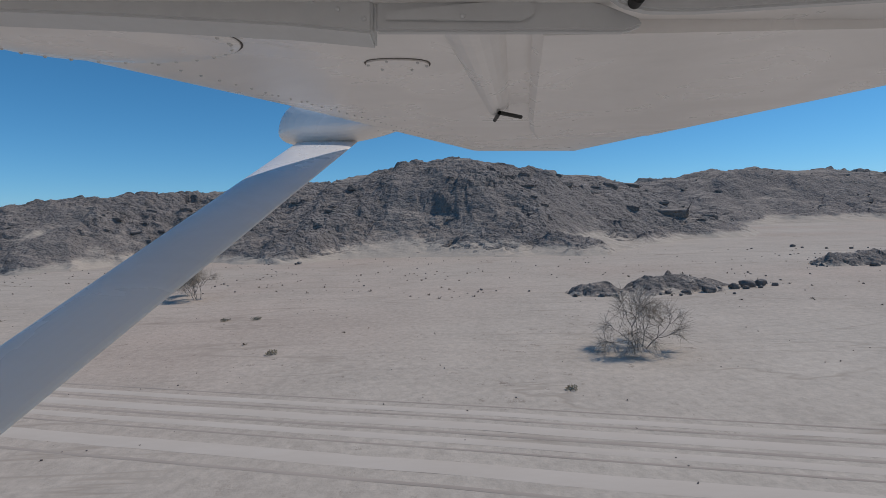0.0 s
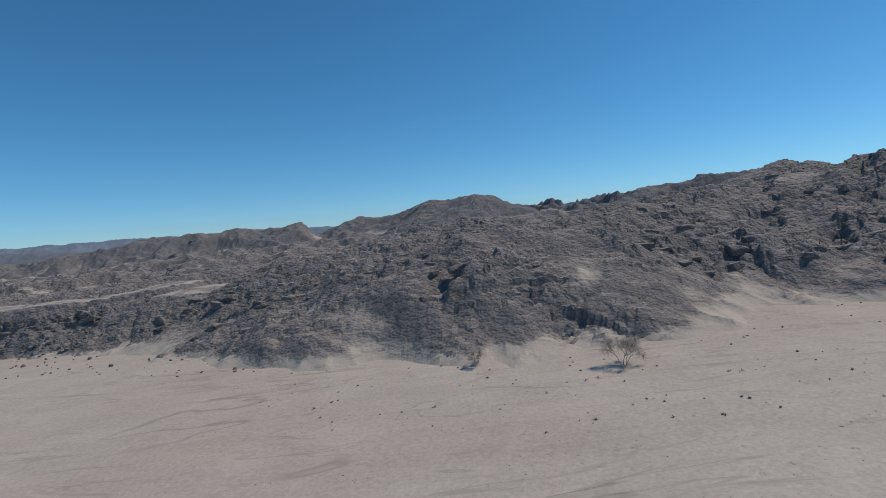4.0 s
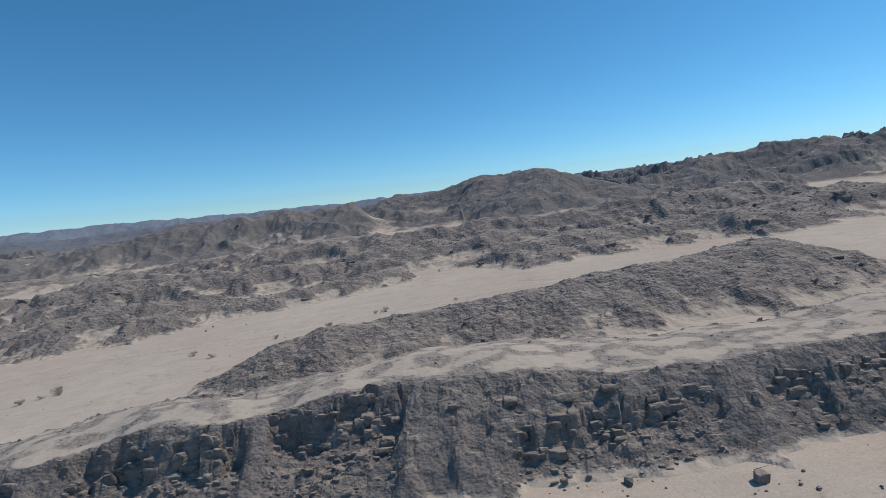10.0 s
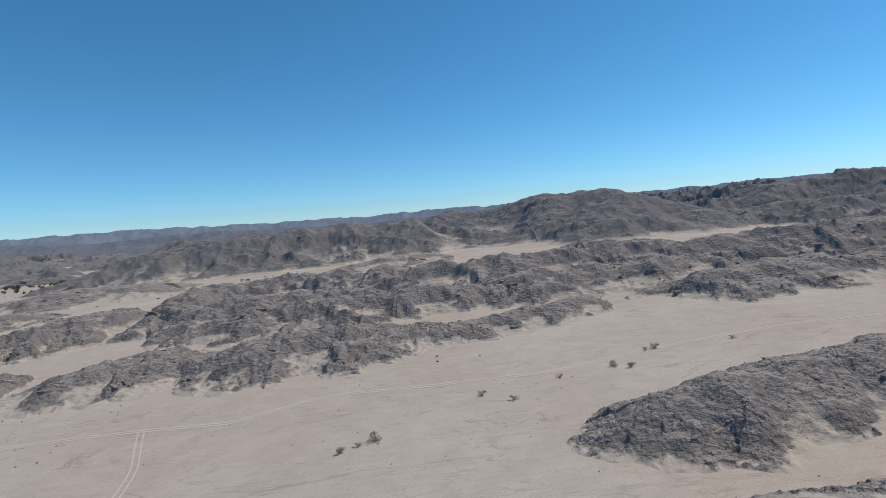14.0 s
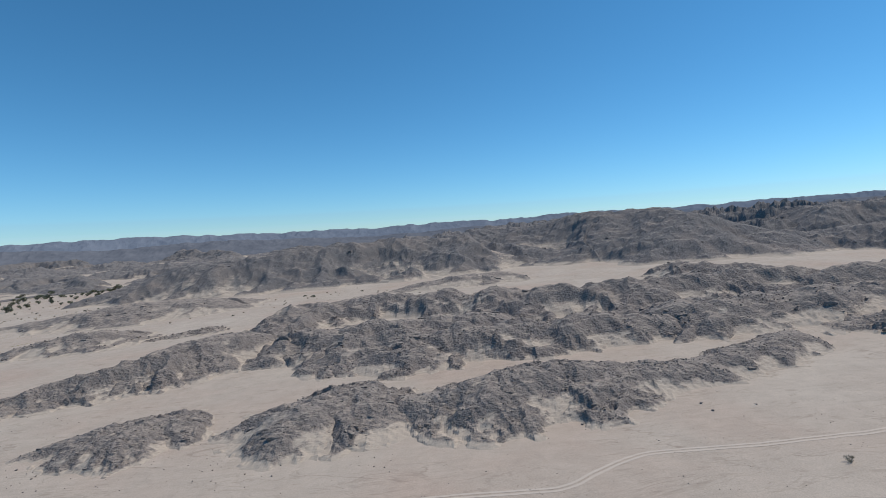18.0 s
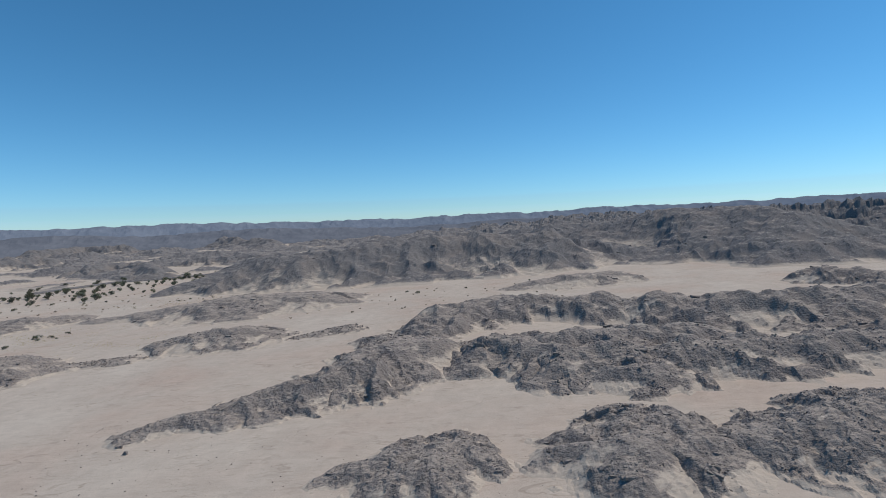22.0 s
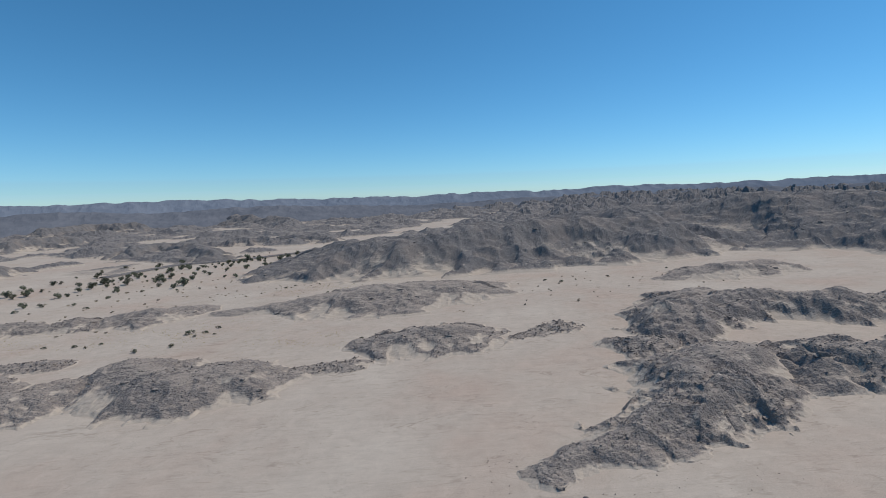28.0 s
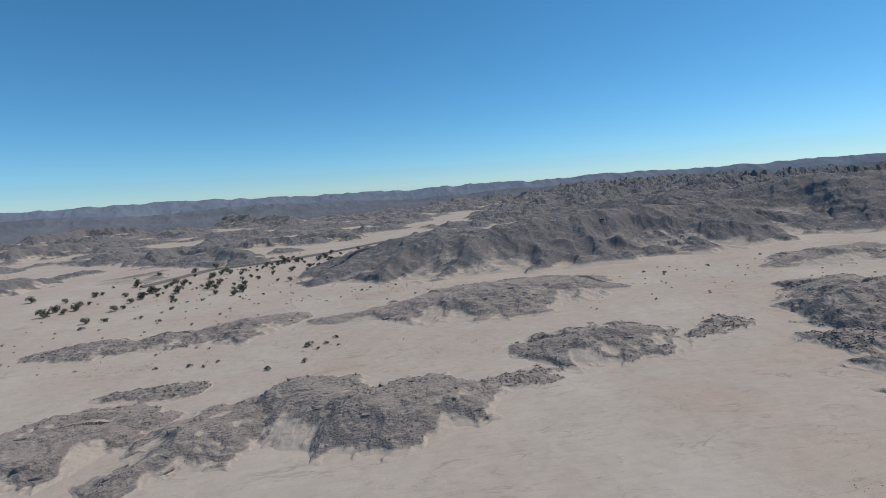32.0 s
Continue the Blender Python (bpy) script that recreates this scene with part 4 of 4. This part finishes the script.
far_spots = [(-488, 784, 6), (-505, 804, 4), (-421, 802, 4), (-326, 836, 4), (-555, 668, 3), (-568, 892, 5), (-540, 908, 5), (-269, 809, 4), (-694, 572, 3), (-718, 578, 3), (-1206, 828, 9), (-1160, 829, 7), (-1143, 876, 7), (-1126, 805, 6), (-1004, 615, 5), (-990, 610, 4), (-981, 619, 4), (-904, 640, 8), (-882, 657, 5), (-926, 583, 6), (-898, 594, 6), (-1034, 615, 4), (-1210, 790, 7), (-1036, 936, 5), (-1067, 926, 5), (-1121, 925, 6), (-881, 886, 4), (-870, 901, 4), (-833, 902, 4), (-804, 826, 4), (-769, 837, 3), (-738, 847, 3), (-840, 809, 3), (-893, 628, 4), (-888, 640, 5), (-875, 632, 3)]
plant_row(GREEN, far_spots, "rounded dark green desert shrub on pale sand", "bush", "green shrubs on the plain")
SCRUB2 = bush_proto(4, DRY, "scrub_bush", 280, 0.7)
plant_row(SCRUB2, [(nr.uniform(-640, -280), nr.uniform(640, 860), nr.uniform(1.5, 3)) for _ in range(60)] + [(nr.uniform(-980, -760), nr.uniform(820, 920), nr.uniform(1.5, 3.2)) for _ in range(45)] + [(nr.uniform(-1250, -1000), nr.uniform(600, 960), nr.uniform(1.5, 4)) for _ in range(45)] + [(nr.uniform(-1330, -980), nr.uniform(640, 1350), nr.uniform(1.5, 4.5)) for _ in range(110)], "small olive scrub bush dotted on the plain", "bush", "scrub on the plain")


def river_tree(seed):
    r = random.Random(seed)
    root = new("river_tree")
    wood, crown = bmesh.new(), bmesh.new()
    for _ in range(9):
        c = Vector((r.uniform(-0.4, 0.4), r.uniform(-0.4, 0.4), r.uniform(0.25, 0.7)))
        rad = r.uniform(0.2, 0.34)
        tube(wood, Vector((0, 0, 0.18)), c, 0.04, 0.012, 4)
        for _ in range(55):
            p = c + Vector((r.gauss(0, 1), r.gauss(0, 1), r.gauss(0, 0.7))).normalized() * rad * r.uniform(0.5, 1.1)
            u = Vector((r.uniform(-1, 1), r.uniform(-1, 1), r.uniform(-1, 1))).normalized() * r.uniform(0.05, 0.10)
            w = u.orthogonal().normalized() * 0.05
            crown.faces.new([crown.verts.new(q) for q in (p - u, p + w, p + u, p - w)])
    tube(wood, Vector((0, 0, -0.05)), Vector((0, 0, 0.2)), 0.06, 0.045, 6)
    part("trunk", wood, BARK, root)
    part("crown", crown, LEAF, root)
    return root


RIVER = [(-1279, 930), (-1207, 984), (-1182, 1097), (-1139, 1221), (-1083, 1325), (-994, 1415), (-902, 1731), (-839, 2133)]
line_spots = []
for (ax, ay), (bx, by) in zip(RIVER[:-1], RIVER[1:]):
    for _ in range(26):
        t = nr.uniform()
        line_spots.append((ax + t * (bx - ax) + nr.normal(0, 95), ay + t * (by - ay) + nr.normal(0, 45), nr.uniform(4, 14) * nr.uniform(0.6, 1.1)))
plant_row(river_tree(5), line_spots[:130], "dark green tree in the dry river bed", "tree", "trees along the dry river")


def strip(name, pts, offset, width, mat, lift, n=6):
    """A narrow band that follows the sand along a line of points."""
    P = np.array(pts, float)
    d = np.concatenate([[0], np.cumsum(np.hypot(*np.diff(P, axis=0).T))])
    t = np.arange(0, d[-1], 1.5)
    x, y = np.interp(t, d, P[:, 0]), np.interp(t, d, P[:, 1])
    k = np.ones(9) / 9
    x, y = np.convolve(np.pad(x, 4, "edge"), k, "valid"), np.convolve(np.pad(y, 4, "edge"), k, "valid")
    tx, ty = np.gradient(x), np.gradient(y)
    ln = np.hypot(tx, ty)
    nx, ny = -ty / ln, tx / ln
    off = offset + np.linspace(-width / 2, width / 2, n)
    wob = (0.12 if lift < 0.05 else 0.3) * width * fbm(t / 7, t * 0, 3, 88)
    X = x[None] + (off[:, None] + wob[None]) * nx[None]
    Y = y[None] + (off[:, None] + wob[None]) * ny[None]
    prof = lift * (np.cos(np.linspace(-1, 1, n) * 1.4)[:, None] if lift < 0.05 or lift > 1 else np.ones((n, 1)))
    return sheet(name, X, Y, sand_z(X, Y) + prof, mat, smooth=True)


def track_material(name, a, b):
    m, n, l, p = material(name)
    t = tex_noise(n, l, 0.7, 7, 0.7, place(n, l, (0.3, 1, 1), 0.25))
    l.new(ramp(n, l, t, [(0.3, a), (0.7, b)]), p.inputs["Base Color"])
    p.inputs["Roughness"].default_value = 0.95
    p.inputs["Specular IOR Level"].default_value = 0.1
    return m


TRACK = track_material("packed_track_sand", (0.53, 0.463, 0.387), (0.60, 0.535, 0.455))
STRIP_TRACK = track_material("smoothed_strip_sand", (0.52, 0.455, 0.38), (0.58, 0.515, 0.44))
TRACK_DARK = track_material("loose_track_edge", (0.36, 0.31, 0.262), (0.43, 0.37, 0.31))
AIRSTRIP = [(330, -56.0), (280, -46.5), (233, -37.8), (215, -34.4), (193, -30.3), (160, -24.2), (120, -16.8)]
for off, w, mat in ((-1.3, 0.15, TRACK_DARK), (-0.5, 0.5, STRIP_TRACK), (0.1, 0.18, TRACK_DARK), (0.9, 0.7, STRIP_TRACK), (1.6, 0.22, TRACK_DARK), (2.3, 0.5, STRIP_TRACK), (3.0, 0.15, TRACK_DARK), (4.4, 0.9, STRIP_TRACK), (5.6, 0.2, TRACK_DARK)):
    tagged(strip("wheel_track", AIRSTRIP, off, w, mat, 0.016), "faint wheel track pressed into the sand strip", "track", kind="structure")
VALLEY = [(-470, 236), (-416, 226), (-357, 220), (-310, 221), (-275, 219), (-260, 229), (-245, 236), (-205, 234), (-163, 236), (-136, 245), (-116, 251), (-60, 262), (20, 262)]
for pts, w, lift in ((VALLEY, 1.0, 0.06), ([(-309, 221), (-300, 204), (-292, 189), (-284, 160)], 0.5, 0.07)):
    for off in (-0.9, 0.9):
        tagged(strip("vehicle_track", pts, off, w, TRACK, lift), "pale vehicle track winding across the sand valley", "track", kind="structure")
bank = strip("river_bank", [(-1298, 1088), (-1238, 1266), (-1110, 1330), (-1000, 1454), (-861, 1600), (-613, 1950)], 0, 14, ROCK_FAR, 4.5, 8)
tagged(bank, "dark eroded bank along the dry river bed", "river bank", kind="structure")


def tuft_field(name, spots, mat, label, category):
    """Low dry plants too many to count, as one mesh of stuff."""
    r = random.Random(17)
    verts, faces = [], []
    zs = sand_z(np.array([p[0] for p in spots]), np.array([p[1] for p in spots]))
    for (x, y, s), z in zip(spots, zs):
        for _ in range(14):
            a, e = r.uniform(0, 6.28), r.uniform(0.15, 1.2)
            d = Vector((math.cos(a) * math.cos(e), math.sin(a) * math.cos(e), math.sin(e))) * s * r.uniform(0.5, 1.0)
            w = Vector((-math.sin(a), math.cos(a), 0)) * s * 0.12
            o = Vector((x + r.uniform(-0.3, 0.3) * s, y + r.uniform(-0.3, 0.3) * s, z - 0.02))
            k = len(verts)
            verts += [tuple(o - w), tuple(o + w), tuple(o + d + w * 0.5), tuple(o + d - w * 0.5)]
            faces.append((k, k + 1, k + 2, k + 3))
    me = bpy.data.meshes.new(name)
    me.from_pydata(verts, [], faces)
    me.materials.append(mat)
    return tagged(new(name, me), label, category, kind="stuff")


STRAW = bark_material("dry_yellow_grass", (0.36, 0.30, 0.15), (0.52, 0.44, 0.24))
DEAD = bark_material("dead_grey_scrub", (0.13, 0.11, 0.085), (0.23, 0.19, 0.15))
tufts = []
for x0, x1, o0, o1, n in ((70, 330, 52, 82, 420), (70, 260, 30, 40, 60), (-330, -60, 120, 190, 120), (-560, -420, 120, 190, 60)):
    xs = nr.uniform(x0, x1, n)
    ys = line_y(xs) + nr.uniform(o0, o1, n)
    ok = fbm(xs / 16, ys / 7, 3, 93) > 0.0
    tufts += [(float(x), float(y), float(s)) for x, y, s in zip(xs[ok], ys[ok], nr.uniform(0.12, 0.36, n)[ok])]
tuft_field("dead_scrub", tufts, DEAD, "small dark tufts of dead scrub on the sand", "scrub")
straw = []
for cx, cy, rx, ry, n in ((-920, 640, 90, 50, 900), (-820, 860, 90, 40, 700), (-770, 585, 40, 30, 250), (-1090, 640, 90, 40, 400)):
    xs, ys = nr.normal(cx, rx * 0.6, n), nr.normal(cy, ry * 0.6, n)
    ok = fbm(xs / 40, ys / 25, 3, 97) > -0.05
    straw += [(float(x), float(y), float(s)) for x, y, s in zip(xs[ok], ys[ok], nr.uniform(0.4, 0.9, n)[ok])]
tuft_field("dry_grass", straw, STRAW, "thin dry yellow grass on the pale plain", "grass")

# ---- the aircraft that carries the camera, as it stands over the strip at the start ----


def paint_material(name, col, rough, dirt):
    m, n, l, p = material(name)
    tc = n.new("ShaderNodeTexCoord")
    big = tex_noise(n, l, 3.0, 5, 0.6, tc.outputs["Object"], 0.6)
    fine = tex_noise(n, l, 60, 4, 0.6, tc.outputs["Object"])
    c = mixed(n, l, calc(n, l, "MULTIPLY", ramp(n, l, big, [(0.42, grey(0.0)), (0.62, grey(1.0))]), dirt), col, tuple(v * 0.72 for v in col))
    l.new(mixed(n, l, 0.08, c, fine, "OVERLAY"), p.inputs["Base Color"])
    l.new(ramp(n, l, big, [(0.3, grey(rough)), (0.7, grey(min(1, rough + 0.15)))]), p.inputs["Roughness"])
    return m


WHITE = paint_material("white_aircraft_paint", (0.84, 0.82, 0.795), 0.22, 0.30)
GREYP = paint_material("grey_aircraft_paint", (0.58, 0.59, 0.59), 0.45, 0.2)
RUBBER = paint_material("black_rubber", (0.02, 0.02, 0.02), 0.6, 0.1)
SEAM = paint_material("dark_seam", (0.10, 0.09, 0.085), 0.7, 0.1)
SEAT = pose(218.36, -56.21, 8.46, 86.59, 1.77, 1.9)      # the window seat: a to the tail, up, and outwards along the span


def under(a, out, drop=0.0):
    """A point of the wing's underside, drop metres below it."""
    return Vector((a, 0.216 + 0.14 * out - drop, -out))


def nose_a(out):
    return -0.744 + 0.31 * (out - 0.84)


def loft(sections):
    bm = bmesh.new()
    rings = [[bm.verts.new(v) for v in sec] for sec in sections]
    for r0, r1 in zip(rings[:-1], rings[1:]):
        for k in range(len(r0)):
            bm.faces.new((r0[k], r0[(k + 1) % len(r0)], r1[(k + 1) % len(r0)], r1[k]))
    bm.faces.new(rings[0][::-1])
    bm.faces.new(rings[-1])
    bmesh.ops.recalc_face_normals(bm, faces=bm.faces[:])
    return bm


def plate(outline, depth, thick, bevel=0.003):
    """An upright plate across the seat's view, its outline in (a, up)."""
    bm = bmesh.new()
    f = bm.faces.new([bm.verts.new((a, u, -depth)) for a, u in outline])
    ext = bmesh.ops.extrude_face_region(bm, geom=[f])
    bmesh.ops.translate(bm, vec=(0, 0, -thick), verts=[g for g in ext["geom"] if isinstance(g, bmesh.types.BMVert)])
    bmesh.ops.recalc_face_normals(bm, faces=bm.faces[:])
    bmesh.ops.bevel(bm, geom=bm.edges[:], offset=bevel, segments=2, affect="EDGES")
    return bm


def disc_under(a, out, ra, ro, drop, thick, skew=0.0):
    bm = bmesh.new()
    n = 48
    top, bot = [], []
    for k in range(n):
        c, s = math.cos(2 * math.pi * k / n), math.sin(2 * math.pi * k / n)
        c, s = math.copysign(abs(c) ** 0.8, c), math.copysign(abs(s) ** 0.8, s)
        p = under(a + ra * c + skew * s, out + ro * s, drop)
        bot.append(bm.verts.new(p))
        top.append(bm.verts.new(p + Vector((0, thick, 0))))
    bm.faces.new(bot)
    bm.faces.new(top[::-1])
    for k in range(n):
        bm.faces.new((bot[k], bot[(k + 1) % n], top[(k + 1) % n], top[k]))
    bmesh.ops.recalc_face_normals(bm, faces=bm.faces[:])
    return bm


wing = new("aircraft_wing")
PROFILE = [(0.0, 0.05), (0.006, 0.028), (0.02, 0.013), (0.045, 0.004), (0.08, 0.0), (0.11, 0.0), (0.3, -0.002), (0.6, 0.0), (1.0, 0.0), (1.0, 0.006), (0.7, 0.09), (0.4, 0.15), (0.2, 0.14), (0.06, 0.09), (0.01, 0.062)]
secs = []
# the two innermost sections stay out of view, added to shade the strut
for out in (-0.9, 0.0, 0.42, 0.84, 1.2, 1.57, 2.1, 2.7, 3.3, 3.85, 3.93):
    a0, a1 = nose_a(out), 1.0
    cut = 1.0 if out < 3.9 else 0.85
    keen = float(np.interp(out, (0.9, 1.2, 1.57), (0.3, 0.6, 1.0)))      # the nose is keener towards the root
    secs.append([under(a0 + (a1 - a0) * (0.5 + (f - 0.5) * cut), out, -h * (1.1 - 0.12 * out) * (keen if h < 0.051 else 1.0) - (0.02 if out > 3.9 else 0)) for f, h in PROFILE])
part("skin", loft(secs), WHITE, wing, "white painted underside skin").data.polygons.foreach_set("use_smooth", [True] * ((len(secs) - 1) * len(PROFILE) + 2))
flap_secs = []
for a0, out in ((0.116, 0.69), (0.27, 1.62), (0.36, 2.1), (0.46, 2.5)):
    flap_secs.append([under(a, out, d) for a, d in ((a0, -0.01), (a0 - 0.004, 0.012), (a0 + 0.012, 0.022), (0.6, 0.012), (1.012, 0.001), (1.012, -0.008), (0.6, -0.004))])
part("flap", loft(flap_secs), WHITE, wing, "white wing flap along the trailing edge")
cove_secs = []
for t in np.linspace(-0.18, 1.0, 14):
    c, rad = under(0.045 + 0.13 * t, 0.80 + 0.85 * t, -0.02), 0.05 - 0.012 * t
    cove_secs.append([c + Vector((rad * math.cos(u), rad * math.sin(u), 0)) for u in [2 * math.pi * k / 24 for k in range(24)]])
cove = loft(cove_secs)
part("flap_cove", cove, WHITE, wing, "curved white cove in front of the flap")
strut_secs = []
p0, p1 = Vector((-0.575, 0.50, -2.34)), Vector((-0.593, -0.245, -0.475))
for t in (0, 0.25, 0.5, 0.75, 1.0):
    c = p0.lerp(p1, t)
    strut_secs.append([c + Vector((0.134 * (1 - 0.5 * t) * math.cos(u) * (1.25 if math.cos(u) > 0 else 0.8), 0, 0.035 * (1 - 0.4 * t) * math.sin(u))) for u in [2 * math.pi * k / 24 for k in range(24)]])
part("strut", loft(strut_secs), WHITE, wing, "white streamlined wing strut")
fair = bmesh.new()
bmesh.ops.create_uvsphere(fair, u_segments=32, v_segments=16, radius=1)
for v in fair.verts:
    x = v.co.x
    blunt = math.copysign(abs(x) ** (0.7 if x < 0 else 1.0), x)
    v.co = Vector((blunt * 0.29 + 0.02, v.co.y * (0.062 - 0.022 * x) * (2.2 if v.co.y > 0 else 1.0) + 0.024 + 0.02 * x, v.co.z * 0.12))
fair.transform(Matrix.Translation(under(-0.50, 2.33, 0.012)))
part("strut_fairing", fair, WHITE, wing, "rounded white fairing where strut meets wing")
tank = bmesh.new()
rings = []
for f, drop in ((1.0, 0.0), (0.985, 0.007), (0.9, 0.011), (0.6, 0.02), (0.25, 0.024)):
    rings.append([tank.verts.new(under(-0.535 + f * (0.205 * math.cos(u) - 0.02 * math.sin(u)), 0.80 + f * 0.13 * math.sin(u), 0.55 * drop)) for u in [2 * math.pi * k / 48 for k in range(48)]])
for r0, r1 in zip(rings[:-1], rings[1:]):
    for k in range(48):
        tank.faces.new((r0[k], r0[(k + 1) % 48], r1[(k + 1) % 48], r1[k])).smooth = True
tank.faces.new(rings[-1])
tank.faces.new(rings[0][::-1])
bmesh.ops.recalc_face_normals(tank, faces=tank.faces[:])
part("tank_panel", tank, WHITE, wing, "large bulged oval access panel under the wing")
seam = bmesh.new()
seam.faces.new([seam.verts.new(under(-0.535 + 1.012 * (0.205 * math.cos(u) - 0.02 * math.sin(u)), 0.80 + 1.012 * 0.13 * math.sin(u), 0.001)) for u in [2 * math.pi * k / 48 for k in range(48)]])
part("panel_seam", seam, SEAM, wing)
part("panel_seam", disc_under(-0.095, 0.95, 0.062, 0.045, 0.0012, 0.004), SEAM, wing)
part("inspection_cover", disc_under(-0.095, 0.95, 0.059, 0.042, 0.004, 0.006), WHITE, wing, "small oval inspection cover")
root_plate = [(-0.62, 0.294), (-0.40, 0.285), (-0.2, 0.274), (-0.096, 0.264), (-0.096, 0.36), (-0.62, 0.36)]
part("root_fairing", plate(root_plate, 0.62, 0.05), GREYP, wing, "grey wing root fairing")
arm = [(-0.093, 0.268), (0.215, 0.268), (0.236, 0.276), (0.235, 0.284), (0.19, 0.302), (0.13, 0.318), (0.10, 0.36), (-0.093, 0.36)]
part("flap_track", plate(arm, 0.625, 0.012), GREYP, wing, "grey flap track arm with pressed recess")
recess = [(-0.08, 0.281), (0.085, 0.279), (0.102, 0.287), (0.104, 0.300), (0.092, 0.306), (0.03, 0.302), (-0.08, 0.292)]
part("track_recess", plate(recess, 0.6215, 0.002, 0.0008), GREYP, wing)
bracket = [(0.16, 0.325), (0.185, 0.303), (0.205, 0.289), (0.235, 0.282), (0.295, 0.282), (0.53, 0.297), (0.545, 0.31), (0.55, 0.36), (0.15, 0.36)]
part("flap_bracket", plate(bracket, 0.60, 0.014), GREYP, wing, "grey flap bracket plate")
bolt = bmesh.new()
tube(bolt, Vector((0.216, 0.291, -0.585)), Vector((0.216, 0.291, -0.60)), 0.008, 0.008, 20)
bmesh.ops.holes_fill(bolt, edges=bolt.edges[:])
part("bolt", bolt, RUBBER, wing, "black hinge bolt")
rod = bmesh.new()
tube(rod, under(0.15, 1.42, 0.03), under(0.22, 1.48, 0.035), 0.006, 0.006, 8)
tube(rod, under(0.15, 1.42, 0.03), under(0.155, 1.6, 0.03), 0.006, 0.006, 8)
part("flap_push_rod", rod, RUBBER, wing, "dark flap push rod")
rivet = bmesh.new()
bmesh.ops.create_icosphere(rivet, subdivisions=2, radius=0.0032)
rivet_me = bpy.data.meshes.new("rivet")
rivet.to_mesh(rivet_me)
rivet.free()
rivet_me.materials.append(GREYP)
spots = [under(nose_a(o) + 0.16, o, 0.0005) for o in np.linspace(0.6, 3.6, 60)]
spots += [under(-0.535 + 0.19 * math.cos(a) - 0.02 * math.sin(a), 0.80 + 0.12 * math.sin(a), 0.005) for a in np.linspace(0, 6.2, 26)]
spots += [under(-0.095 + 0.055 * math.cos(a), 0.95 + 0.038 * math.sin(a), 0.0045) for a in np.linspace(0, 5.5, 6)]
spots += [under(-0.30 + 0.035 * k, 2.25 + 0.10 * (k % 2), 0.0) for k in range(9)]
spots += [under(-0.45 + 0.06 * k, 1.3 + 0.11 * k, 0.0) for k in range(16)]
spots += [Vector((a, u, -0.62)) for a, u in ((-0.17, 0.303), (-0.138, 0.293), (-0.106, 0.281), (0.014, 0.285))]
for c in spots:
    o = new("rivet", rivet_me)
    o.location = c
    o.parent = wing
wing.matrix_world = SEAT
tagged(wing, "white high wing of a light aircraft with strut and flap", "aircraft wing")
